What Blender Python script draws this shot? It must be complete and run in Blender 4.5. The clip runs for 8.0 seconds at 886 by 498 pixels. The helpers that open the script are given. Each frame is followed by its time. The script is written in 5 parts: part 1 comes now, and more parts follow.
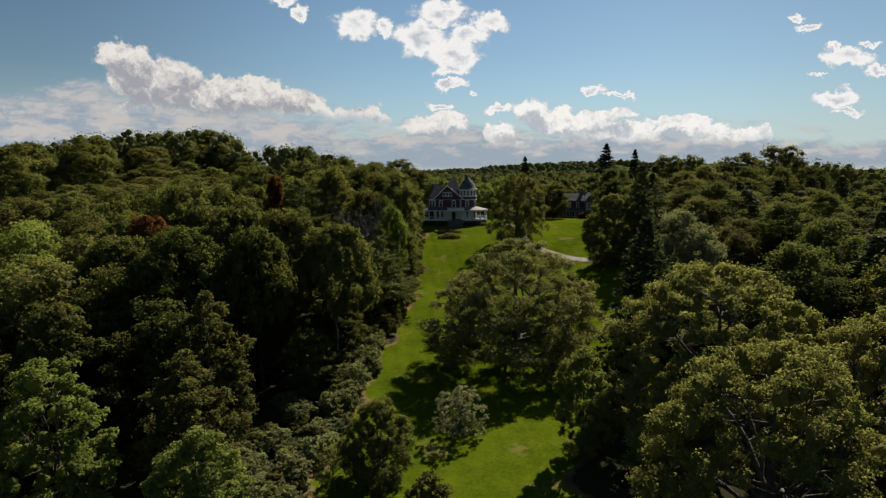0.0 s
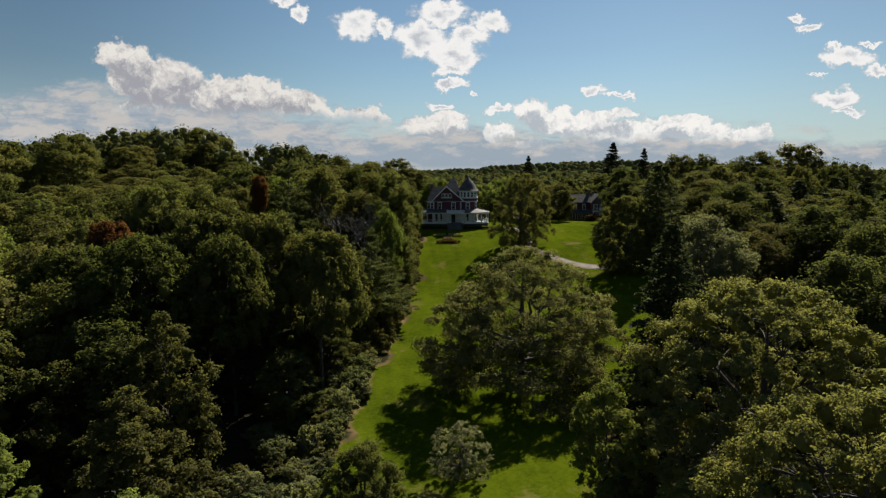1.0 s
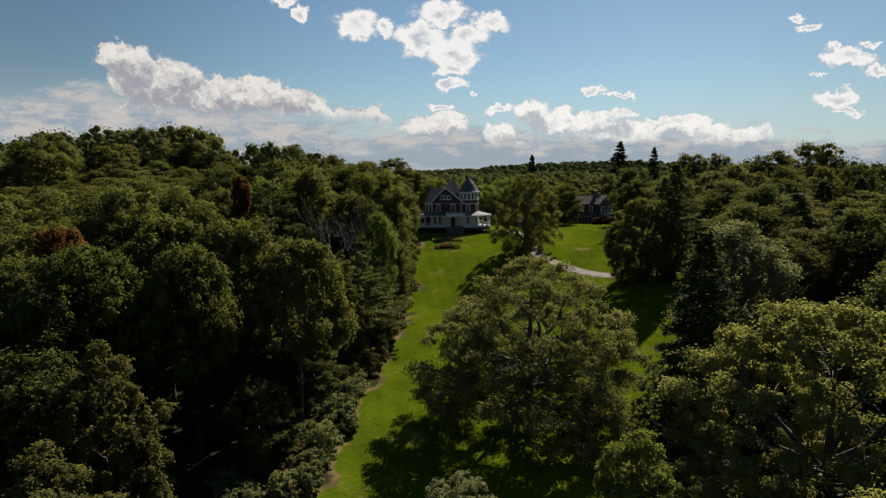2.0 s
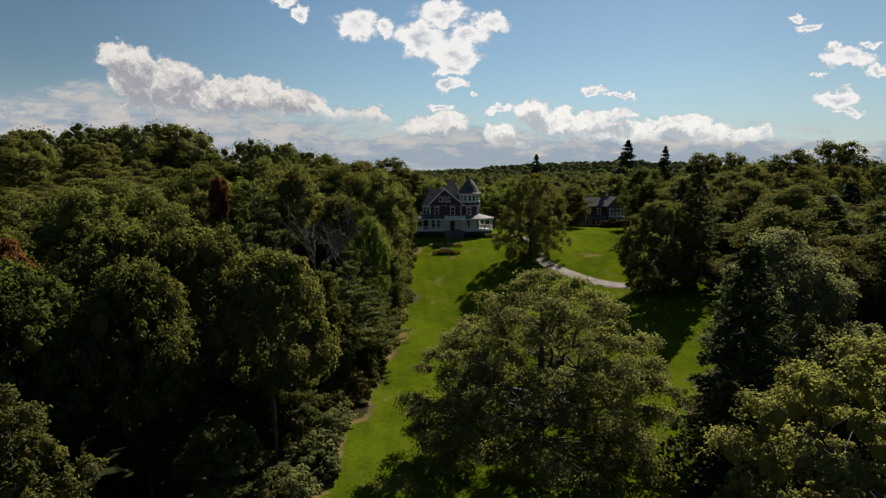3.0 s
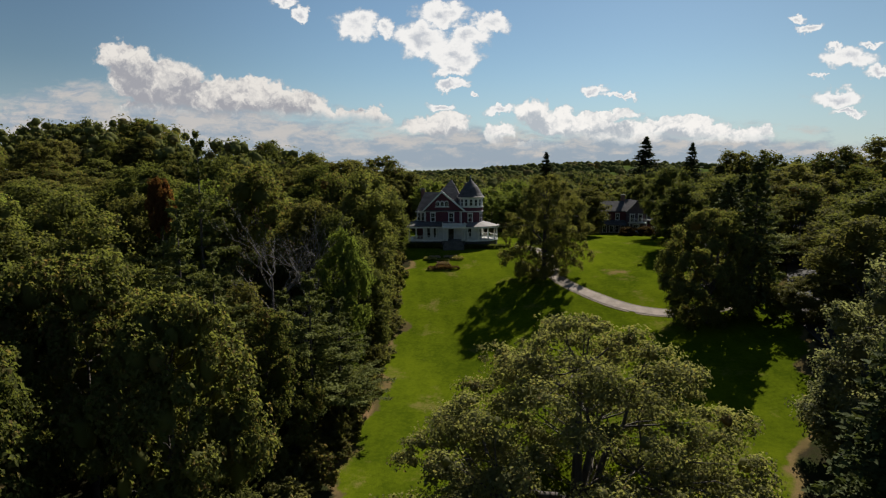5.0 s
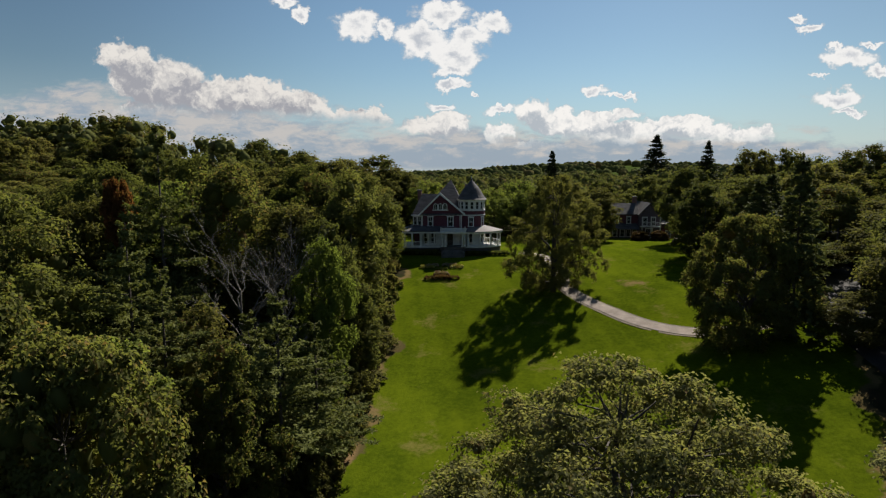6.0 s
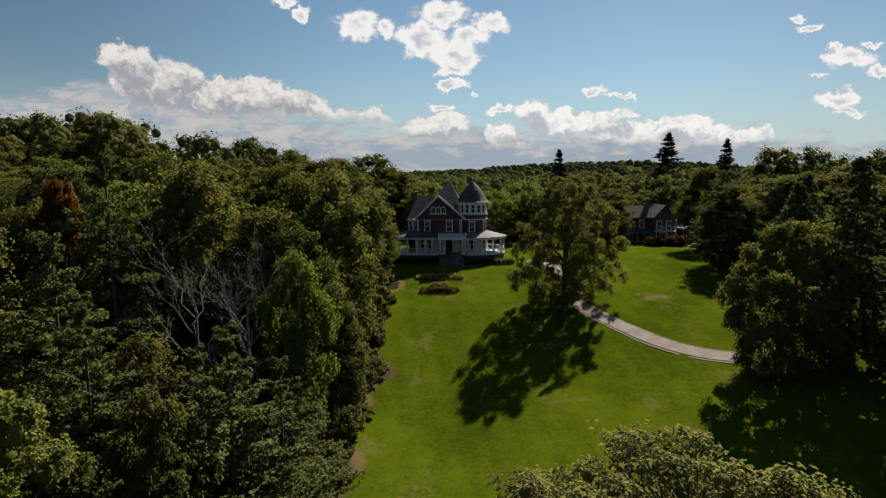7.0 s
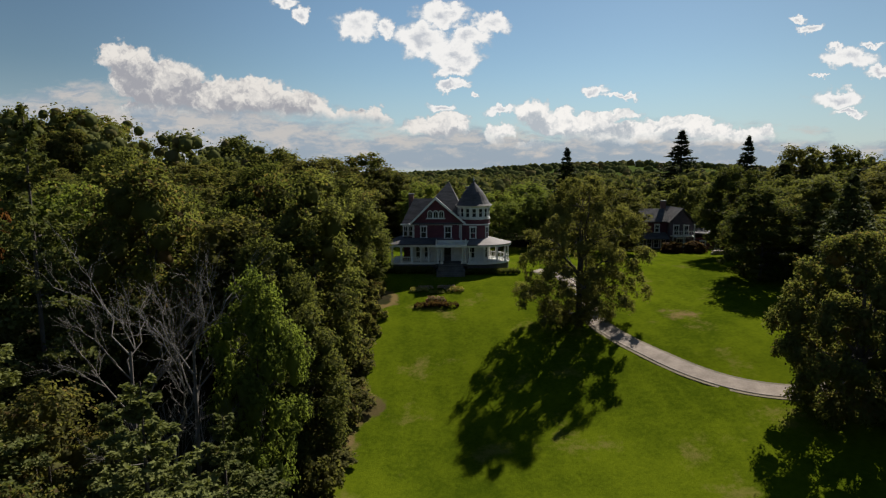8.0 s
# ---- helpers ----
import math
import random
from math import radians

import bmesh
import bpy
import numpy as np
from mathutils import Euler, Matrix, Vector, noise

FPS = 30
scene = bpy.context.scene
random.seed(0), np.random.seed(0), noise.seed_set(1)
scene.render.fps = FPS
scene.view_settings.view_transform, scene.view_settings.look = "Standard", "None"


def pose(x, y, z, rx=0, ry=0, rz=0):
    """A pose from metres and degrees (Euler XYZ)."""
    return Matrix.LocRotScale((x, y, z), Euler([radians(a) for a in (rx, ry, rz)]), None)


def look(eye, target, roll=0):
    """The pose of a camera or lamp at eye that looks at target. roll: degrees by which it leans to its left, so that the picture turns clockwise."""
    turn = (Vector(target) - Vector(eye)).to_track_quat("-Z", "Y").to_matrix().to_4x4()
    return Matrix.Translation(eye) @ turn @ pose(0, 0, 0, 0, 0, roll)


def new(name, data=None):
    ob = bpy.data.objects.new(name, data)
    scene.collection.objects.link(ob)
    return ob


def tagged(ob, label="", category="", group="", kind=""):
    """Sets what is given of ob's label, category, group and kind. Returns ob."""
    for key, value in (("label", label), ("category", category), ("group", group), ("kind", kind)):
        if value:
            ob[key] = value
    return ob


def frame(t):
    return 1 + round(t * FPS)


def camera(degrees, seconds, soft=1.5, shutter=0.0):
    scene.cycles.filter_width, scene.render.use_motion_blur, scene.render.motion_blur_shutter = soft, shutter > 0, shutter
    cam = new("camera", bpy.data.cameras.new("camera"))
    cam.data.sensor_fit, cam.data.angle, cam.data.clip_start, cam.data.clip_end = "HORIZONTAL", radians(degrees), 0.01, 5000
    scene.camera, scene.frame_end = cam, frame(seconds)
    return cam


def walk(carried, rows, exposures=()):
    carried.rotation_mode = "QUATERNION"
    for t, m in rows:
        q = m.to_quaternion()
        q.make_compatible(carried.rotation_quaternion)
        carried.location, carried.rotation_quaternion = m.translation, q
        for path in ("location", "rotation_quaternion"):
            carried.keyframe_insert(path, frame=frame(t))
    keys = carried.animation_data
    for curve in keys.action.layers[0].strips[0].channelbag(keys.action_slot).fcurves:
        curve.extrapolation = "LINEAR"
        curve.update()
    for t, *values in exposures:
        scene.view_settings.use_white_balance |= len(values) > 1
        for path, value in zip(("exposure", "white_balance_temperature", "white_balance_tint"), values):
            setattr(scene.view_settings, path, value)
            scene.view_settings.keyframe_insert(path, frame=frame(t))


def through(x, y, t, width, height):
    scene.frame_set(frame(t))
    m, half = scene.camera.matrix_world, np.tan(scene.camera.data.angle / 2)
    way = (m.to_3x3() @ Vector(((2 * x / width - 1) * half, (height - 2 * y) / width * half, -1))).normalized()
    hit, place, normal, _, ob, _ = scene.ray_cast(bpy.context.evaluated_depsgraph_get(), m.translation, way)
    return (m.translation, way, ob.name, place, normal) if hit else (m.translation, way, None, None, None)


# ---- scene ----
cam = camera(73.7, 8.0, soft=1.25)
# a straight, level flight at ten metres a second
walk(cam, [(t, pose(0.2 * t - 0.02, 10.0 * t, 16.5, 90 - 7.45 + 0.012 * t, 0.15, 0.72 + 0.0175 * t)) for t in (0.0, 2.0, 4.0, 6.0, 8.0)])
scene.view_settings.exposure = 0.7

# ---- light: a high afternoon sun ahead of the flight and to its right ----
SUN_WAY = Vector((7.3, 13.0, 13.4)).normalized()
SUN_ELEVATION = math.asin(SUN_WAY.z)
SUN_BEARING = math.atan2(SUN_WAY.x, SUN_WAY.y)
sun = new("sun", bpy.data.lights.new("sun", "SUN"))
sun.data.energy, sun.data.angle, sun.data.color = 5.0, radians(0.55), (1.0, 0.94, 0.84)
sun.matrix_basis = look((0, 0, 120), Vector((0, 0, 120)) - SUN_WAY)

world = bpy.data.worlds.new("sky")
scene.world = world
world.use_nodes = True
wt = world.node_tree
wt.nodes.clear()


class Net:
    """Short calls for node trees."""

    def __init__(self, tree):
        self.tree = tree

    def node(self, kind, operation=None):
        n = self.tree.nodes.new(kind)
        if operation:
            n.operation = operation
        return n

    def put(self, socket, value):
        if isinstance(value, bpy.types.NodeSocket):
            self.tree.links.new(value, socket)
        else:
            socket.default_value = value

    def math(self, op, a, b=0.0, c=0.0, clamp=False):
        n = self.node("ShaderNodeMath", op)
        n.use_clamp = clamp
        for s, v in zip(n.inputs, (a, b, c)):
            self.put(s, v)
        return n.outputs[0]

    def vec(self, op, a, b=(0, 0, 0), scale=None):
        n = self.node("ShaderNodeVectorMath", op)
        self.put(n.inputs[0], a)
        self.put(n.inputs[1], b)
        if scale is not None:
            self.put(n.inputs["Scale"], scale)
        return n.outputs["Value"] if op in ("LENGTH", "DOT_PRODUCT", "DISTANCE") else n.outputs[0]

    def noise(self, vector, scale, detail=3.0, rough=0.55, lacunarity=2.0, color=False):
        n = self.node("ShaderNodeTexNoise")
        self.put(n.inputs["Vector"], vector)
        for key, v in (("Scale", scale), ("Detail", detail), ("Roughness", rough), ("Lacunarity", lacunarity)):
            n.inputs[key].default_value = v
        return n.outputs["Color" if color else "Fac"]

    def puffs(self, vector, scale):
        n = self.node("ShaderNodeTexVoronoi")
        n.feature = "SMOOTH_F1"
        n.normalize = True
        self.put(n.inputs["Vector"], vector)
        for key, v in (("Scale", scale), ("Detail", 3.0), ("Roughness", 0.55), ("Smoothness", 0.35)):
            n.inputs[key].default_value = v
        return n.outputs["Distance"]

    def smooth(self, value, lo, hi, a=0.0, b=1.0):
        n = self.node("ShaderNodeMapRange")
        n.interpolation_type = "SMOOTHSTEP"
        for s, v in zip(n.inputs, (value, lo, hi, a, b)):
            self.put(s, v)
        return n.outputs[0]

    def mix(self, fac, a, b, blend="MIX"):
        n = self.node("ShaderNodeMix")
        n.data_type, n.blend_type = "RGBA", blend
        self.put(n.inputs[0], fac)
        for s, v in ((n.inputs[6], a), (n.inputs[7], b)):
            self.put(s, (*v, 1.0) if isinstance(v, tuple) and len(v) == 3 else v)
        return n.outputs[2]


# ---- the sky, with cumulus low ahead and small fair-weather clouds above ----
W = Net(wt)
sky = W.node("ShaderNodeTexSky")
sky.sky_type, sky.sun_disc = "NISHITA", False
sky.sun_elevation, sky.sun_rotation = SUN_ELEVATION, SUN_BEARING
sky.altitude, sky.air_density, sky.dust_density, sky.ozone_density = 60.0, 1.0, 0.25, 2.0
sky_bg = W.node("ShaderNodeBackground")
SKY = 0.071
way = W.node("ShaderNodeTexCoord").outputs["Generated"]
split = W.node("ShaderNodeSeparateXYZ")
W.put(split.inputs[0], way)
east, north, height = split.outputs
# gnomonic plane ahead: u to the right, v above the horizon
deep = W.math("MAXIMUM", W.math("ABSOLUTE", north), 0.12)
plane = W.node("ShaderNodeCombineXYZ")
W.put(plane.inputs[0], W.math("DIVIDE", east, deep))
W.put(plane.inputs[1], W.math("DIVIDE", height, deep))
W.put(plane.inputs[2], W.math("MULTIPLY", W.math("LESS_THAN", north, 0.0), 3.0))
uv = plane.outputs[0]
# billowing edges
w1 = W.vec("SCALE", W.vec("SUBTRACT", W.noise(uv, 26.0, 4.0, 0.6, color=True), (0.5, 0.5, 0.5)), scale=0.05)
w2 = W.vec("SCALE", W.vec("SUBTRACT", W.noise(uv, 95.0, 3.0, 0.6, color=True), (0.5, 0.5, 0.5)), scale=0.010)
warped = W.vec("ADD", uv, W.vec("ADD", w1, w2))


def cloud_field(shapes, at):
    """How deep a direction lies inside the nearest of some ellipses (u, v, half width, half height)."""
    field = None
    for u, v, a, b in shapes:
        m = W.node("ShaderNodeMapping")
        m.inputs["Location"].default_value = (-u / a, -v / b, 0)
        m.inputs["Scale"].default_value = (1 / a, 1 / b, 1)
        W.put(m.inputs["Vector"], at)
        d = W.math("SUBTRACT", 1.0, W.vec("LENGTH", m.outputs[0]))
        field = d if field is None else W.math("SMOOTH_MAX", field, d, 0.15)
    return field


# the long bank
BANK = [
    (-0.550, 0.189, 0.035, 0.0268),
    (-0.527, 0.162, 0.045, 0.0454),
    (-0.467, 0.148, 0.068, 0.0413),
    (-0.402, 0.124, 0.074, 0.0372),
    (-0.322, 0.125, 0.062, 0.0351),
    (-0.261, 0.109, 0.062, 0.0289),
    (-0.186, 0.093, 0.052, 0.0165),
    (-0.125, 0.087, 0.035, 0.0186),
    (-0.441, 0.107, 0.134, 0.0227),
]
# heaps low ahead
HEAPS = [
    (-0.031, 0.077, 0.057, 0.0206),
    (0.001, 0.084, 0.031, 0.0186),
    (0.077, 0.065, 0.027, 0.0206),
    (0.132, 0.097, 0.033, 0.0268),
    (0.174, 0.083, 0.062, 0.0227),
    (0.226, 0.070, 0.062, 0.0227),
    (0.301, 0.065, 0.072, 0.0186),
    (0.370, 0.071, 0.047, 0.0227),
    (0.431, 0.062, 0.052, 0.0206),
    (0.253, 0.093, 0.062, 0.0103),
    (0.374, 0.084, 0.062, 0.0093),
    (0.496, 0.060, 0.041, 0.0165),
    (0.152, 0.040, 0.052, 0.0083),
]
# fair-weather clouds high ahead
PUFFS = [
    (-0.015, 0.254, 0.054, 0.0248),
    (-0.154, 0.238, 0.041, 0.0289),
    (-0.105, 0.231, 0.019, 0.0186),
    (-0.050, 0.217, 0.050, 0.0330),
    (0.001, 0.188, 0.054, 0.0351),
    (0.001, 0.163, 0.035, 0.0124),
    (0.027, 0.216, 0.041, 0.0227),
    (0.065, 0.241, 0.043, 0.0206),
    (-0.270, 0.273, 0.029, 0.0124),
    (-0.243, 0.251, 0.014, 0.0165),
]
# small clouds
SMALL = [
    (-0.003, 0.140, 0.033, 0.0093),
    (-0.017, 0.109, 0.027, 0.0114),
    (0.080, 0.104, 0.031, 0.0083),
    (0.040, 0.127, 0.010, 0.0052),
    (0.229, 0.131, 0.031, 0.0103),
    (0.275, 0.123, 0.035, 0.0052),
    (0.578, 0.229, 0.025, 0.0093),
    (0.619, 0.201, 0.017, 0.0093),
    (0.648, 0.183, 0.054, 0.0206),
    (0.695, 0.164, 0.031, 0.0103),
    (0.630, 0.117, 0.058, 0.0165),
    (0.655, 0.096, 0.039, 0.0072),
    (0.552, 0.243, 0.017, 0.0062),
    (0.600, 0.153, 0.019, 0.0041),
    (0.677, 0.207, 0.027, 0.0062),
]


u_ahead, v_ahead = plane.inputs[0].links[0].from_socket, plane.inputs[1].links[0].from_socket
band_uv = W.vec("ADD", W.vec("MULTIPLY", uv, (1.0, 3.4, 1.0)), W.vec("SCALE", w1, scale=1.2))
roof = W.math("ADD", W.smooth(u_ahead, -0.1, -0.5, 0.085, 0.135), W.smooth(u_ahead, 0.3, 0.7, 0.0, -0.03))
ragged = W.math("MULTIPLY", W.math("SUBTRACT", W.noise(band_uv, 7.0, 6.0, 0.62), 0.5), 0.17)
band = W.math("ADD", W.math("SUBTRACT", roof, v_ahead), ragged)
mass = cloud_field(BANK, warped)
heap = cloud_field(HEAPS, warped)
puff = cloud_field(PUFFS + SMALL, warped)
grain = W.math("ADD", W.math("MULTIPLY", W.math("SUBTRACT", W.noise(uv, 60.0, 6.0, 0.65), 0.5), 0.6), W.math("MULTIPLY", W.math("SUBTRACT", 0.4, W.puffs(warped, 34.0)), 0.55))
wisp = W.math("ADD", W.math("MULTIPLY", W.math("SUBTRACT", W.noise(W.vec("MULTIPLY", uv, (0.6, 1.5, 1.0)), 30.0, 6.0, 0.65), 0.5), 0.9), W.math("MULTIPLY", W.math("SUBTRACT", 0.4, W.puffs(warped, 40.0)), 0.6))
ragged_base = W.math("MULTIPLY", W.math("SUBTRACT", W.noise(uv, 22.0, 4.0, 0.6), 0.5), 0.035)
bank_base = W.math("ADD", W.math("SUBTRACT", v_ahead, W.math("MULTIPLY_ADD", u_ahead, -0.045, 0.0795)), ragged_base)
a_bank = W.math("MULTIPLY", W.smooth(W.math("ADD", mass, grain), 0.0, 0.25), W.smooth(bank_base, -0.012, 0.014))
a_low = W.math("MULTIPLY", W.smooth(W.math("ADD", heap, grain), 0.0, 0.3), W.smooth(W.math("ADD", v_ahead, ragged_base), 0.034, 0.066))
a_heap = W.math("MAXIMUM", a_bank, a_low)
a_puff = W.smooth(W.math("ADD", puff, wisp), 0.06, 0.46)
a_band = W.smooth(band, -0.012, 0.03, 0.0, 0.93)
cover = W.math("MAXIMUM", W.math("MAXIMUM", a_heap, a_puff), a_band)
# clouds are bright at the rim and greyer in the depth and below
over = W.vec("ADD", warped, (-0.006, 0.026, 0.0))
buried = W.smooth(W.math("MAXIMUM", cloud_field(BANK, over), cloud_field(HEAPS, over)), -0.25, 0.75)
relief = W.math("SUBTRACT", W.puffs(W.vec("ADD", warped, (0.003, 0.006, 0.0)), 30.0), W.puffs(warped, 30.0))
billow = W.math("SUBTRACT", W.noise(W.vec("ADD", warped, (-0.006, 0.012, 0.0)), 16.0, 5.0, 0.55), W.noise(warped, 16.0, 5.0, 0.55))
tone = W.math("SUBTRACT", W.math("ADD", W.math("MULTIPLY", relief, 2.8), W.math("MULTIPLY", billow, -1.7)), W.math("MULTIPLY", buried, 0.62))
lit = W.smooth(tone, -0.66, 0.16)
side = W.smooth(u_ahead, -0.15, 0.12)
heap_colour = W.mix(lit, W.mix(side, (0.36, 0.365, 0.40), (0.46, 0.50, 0.545)), W.mix(side, (0.80, 0.765, 0.72), (0.93, 0.905, 0.87)))
deep_puff = W.math("ADD", W.smooth(W.math("ADD", puff, W.math("MULTIPLY", wisp, 1.2)), 0.35, 1.2), W.math("MULTIPLY", relief, 1.6))
puff_colour = W.mix(W.smooth(deep_puff, 0.15, 1.1), (0.89, 0.88, 0.865), (0.52, 0.55, 0.60))
streak = W.math("ADD", W.noise(band_uv, 15.0, 6.0, 0.62), W.smooth(v_ahead, 0.06, 0.01, 0.0, -0.17))
band_colour = W.mix(W.smooth(streak, 0.36, 0.60), (0.31, 0.375, 0.45), (0.56, 0.53, 0.51))
cloud_colour = W.mix(a_heap, W.mix(a_puff, band_colour, puff_colour), heap_colour)
haze = W.smooth(height, 0.0, 0.17, 0.55, 0.0)
clear = W.vec("SCALE", sky.outputs[0], scale=SKY)
clear = W.vec("MULTIPLY", clear, (0.92, 1.02, 1.0))
clear = W.vec("SCALE", clear, scale=W.math("MULTIPLY", W.smooth(u_ahead, -0.1, -0.72, 1.05, 0.77), W.smooth(u_ahead, 0.25, 0.75, 1.0, 0.86)))
clear = W.mix(haze, clear, (0.395, 0.485, 0.60))
above = W.smooth(height, -0.004, 0.012)
sky_bg.inputs["Strength"].default_value = 0.61
W.put(sky_bg.inputs["Color"], W.mix(W.math("MULTIPLY", cover, above), clear, cloud_colour))
wt.links.new(sky_bg.outputs[0], W.node("ShaderNodeOutputWorld").inputs[0])


# ---- materials ----
def material(name):
    m = bpy.data.materials.new(name)
    m.use_nodes = True
    n = Net(m.node_tree)
    return m, n, m.node_tree.nodes["Principled BSDF"]


def surface(name, dark, light, scale, rough=0.7, metal=0.0, fine=0.0, bump=0.0, island=0.0, each=0.0, stretch=(1, 1, 1)):
    """A weathered surface: broad stains and fine grain between two colours, with relief."""
    m, n, b = material(name)
    at = n.vec("MULTIPLY", n.node("ShaderNodeNewGeometry").outputs["Position"], stretch)
    broad = n.noise(at, scale, 4.0, 0.6)
    grain = n.noise(at, scale * 9.0, 4.0, 0.65)
    mixed = n.math("ADD", n.math("MULTIPLY", broad, 0.65), n.math("MULTIPLY", grain, 0.35))
    if island:
        mixed = n.math("ADD", mixed, n.math("MULTIPLY", n.math("SUBTRACT", n.node("ShaderNodeNewGeometry").outputs["Random Per Island"], 0.5), island))
    if each:
        mixed = n.math("ADD", mixed, n.math("MULTIPLY", n.math("SUBTRACT", n.node("ShaderNodeObjectInfo").outputs["Random"], 0.5), each))
    n.put(b.inputs["Base Color"], n.mix(n.smooth(mixed, 0.3, 0.7), dark, light))
    b.inputs["Roughness"].default_value, b.inputs["Metallic"].default_value = rough, metal
    if bump:
        h = n.node("ShaderNodeBump")
        h.inputs["Strength"].default_value, h.inputs["Distance"].default_value = 0.6, bump
        n.put(h.inputs["Height"], grain)
        n.put(b.inputs["Normal"], h.outputs[0])
    return m


def leaf_material(name, deep, fresh, dry, through=0.57, spread=1.0, dryness=0.0, gloss=0.015):
    """Foliage: colour differs from tree to tree, over each crown and from spray to spray; sunlight shines through."""
    m, n, b = material(name)
    geo = n.node("ShaderNodeNewGeometry")
    tree = n.node("ShaderNodeObjectInfo").outputs["Random"]
    spot = n.noise(geo.outputs["Position"], 0.35, 3.0, 0.6)
    leaf = geo.outputs["Random Per Island"]
    v = n.math("ADD", n.math("MULTIPLY", n.math("SUBTRACT", tree, 0.5), 0.75 * spread), n.math("MULTIPLY", n.math("SUBTRACT", spot, 0.5), 0.9))
    v = n.math("ADD", n.math("ADD", v, 0.45), n.math("MULTIPLY", n.math("SUBTRACT", leaf, 0.5), 0.2), clamp=True)
    colour = n.mix(v, deep, fresh)
    old = n.smooth(n.math("ADD", n.math("ADD", leaf, n.math("MULTIPLY", spot, 0.5)), n.math("MULTIPLY", n.math("FRACT", n.math("MULTIPLY", tree, 7.31)), 0.35)), 1.25 - dryness, 1.6 - dryness)
    colour = n.mix(n.math("MULTIPLY", old, 0.8), colour, dry)
    n.put(b.inputs["Base Color"], colour)
    b.inputs["Roughness"].default_value = 0.65
    b.inputs["Specular IOR Level"].default_value = gloss
    t = n.node("ShaderNodeBsdfTranslucent")
    n.put(t.inputs["Color"], n.mix(1.0, colour, (1.22, 1.24, 0.66), "MULTIPLY"))
    s = n.node("ShaderNodeMixShader")
    s.inputs[0].default_value = through
    m.node_tree.links.new(b.outputs[0], s.inputs[1])
    m.node_tree.links.new(t.outputs[0], s.inputs[2])
    m.node_tree.links.new(s.outputs[0], m.node_tree.nodes["Material Output"].inputs[0])
    return m


LEAF = leaf_material("broad_leaves", (0.064, 0.074, 0.022), (0.130, 0.134, 0.045), (0.167, 0.106, 0.050))
LEAF_LIGHT = leaf_material("fresh_leaves", (0.104, 0.130, 0.031), (0.202, 0.226, 0.064), (0.190, 0.138, 0.058))
LEAF_GREY = leaf_material("silvery_leaves", (0.123, 0.128, 0.073), (0.241, 0.236, 0.148), (0.196, 0.128, 0.079))
LEAF_OLIVE = leaf_material("olive_leaves", (0.084, 0.084, 0.028), (0.158, 0.148, 0.056), (0.167, 0.106, 0.050))
LEAF_RED = leaf_material("turning_leaves", (0.100, 0.045, 0.022), (0.165, 0.070, 0.030), (0.089, 0.076, 0.021))
LEAF_RUST = leaf_material("rusty_clipped_leaves", (0.054, 0.036, 0.018), (0.106, 0.058, 0.028), (0.055, 0.053, 0.021))
LEAF_BRONZE = leaf_material("bronze_green_leaves", (0.128, 0.124, 0.040), (0.250, 0.226, 0.085), (0.201, 0.122, 0.058), through=0.52)
LEAF_PALE = leaf_material("pale_green_leaves", (0.096, 0.100, 0.040), (0.188, 0.183, 0.082), (0.190, 0.117, 0.052))
LEAF_NEAR = leaf_material("olive_green_leaves", (0.158, 0.156, 0.054), (0.232, 0.224, 0.088), (0.190, 0.133, 0.058))
LEAF_VINE = leaf_material("vine_leaves", (0.106, 0.117, 0.052), (0.201, 0.206, 0.103), (0.179, 0.117, 0.063))
LEAF_FAR = leaf_material("distant_leaves", (0.070, 0.082, 0.030), (0.148, 0.152, 0.060), (0.141, 0.108, 0.052), through=0.4, gloss=0.0)
NEEDLE = leaf_material("needles", (0.034, 0.045, 0.021), (0.070, 0.084, 0.038), (0.075, 0.06, 0.035), through=0.22)
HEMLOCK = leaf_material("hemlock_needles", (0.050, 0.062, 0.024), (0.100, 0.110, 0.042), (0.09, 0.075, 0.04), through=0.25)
PINE = leaf_material("pine_needles", (0.086, 0.098, 0.034), (0.156, 0.166, 0.058), (0.14, 0.11, 0.05), through=0.3)
BARK = surface("bark", (0.028, 0.022, 0.017), (0.085, 0.068, 0.055), 1.6, 0.9, bump=0.03, stretch=(2, 2, 0.5))
DEAD = surface("dead_wood", (0.075, 0.064, 0.055), (0.17, 0.15, 0.13), 1.5, 0.85, stretch=(2, 2, 0.6))
RED = surface("red_shingle", (0.066, 0.014, 0.024), (0.112, 0.025, 0.038), 0.9, 0.8, bump=0.02, stretch=(1, 1, 5))
PLUM = surface("dark_shingle", (0.06, 0.045, 0.06), (0.12, 0.085, 0.10), 0.9, 0.8, bump=0.02, stretch=(1, 1, 5))
SLATE = surface("slate_roof", (0.045, 0.041, 0.043), (0.105, 0.097, 0.097), 0.7, 0.75, bump=0.03, stretch=(1, 1, 4))
SLATE.node_tree.nodes["Principled BSDF"].inputs["Specular IOR Level"].default_value = 0.1
PORCH_ROOF = surface("grey_porch_roofing", (0.085, 0.072, 0.07), (0.165, 0.142, 0.135), 0.6, 0.8, bump=0.02)
WHITE = surface("white_paint", (0.50, 0.49, 0.465), (0.68, 0.67, 0.645), 1.3, 0.55)
CLAPBOARD = surface("pale_clapboard", (0.48, 0.48, 0.46), (0.64, 0.64, 0.62), 0.8, 0.6, bump=0.02, stretch=(1, 1, 6))
STONE = surface("grey_stone", (0.10, 0.096, 0.09), (0.22, 0.21, 0.195), 1.2, 0.85, bump=0.03, each=0.4)
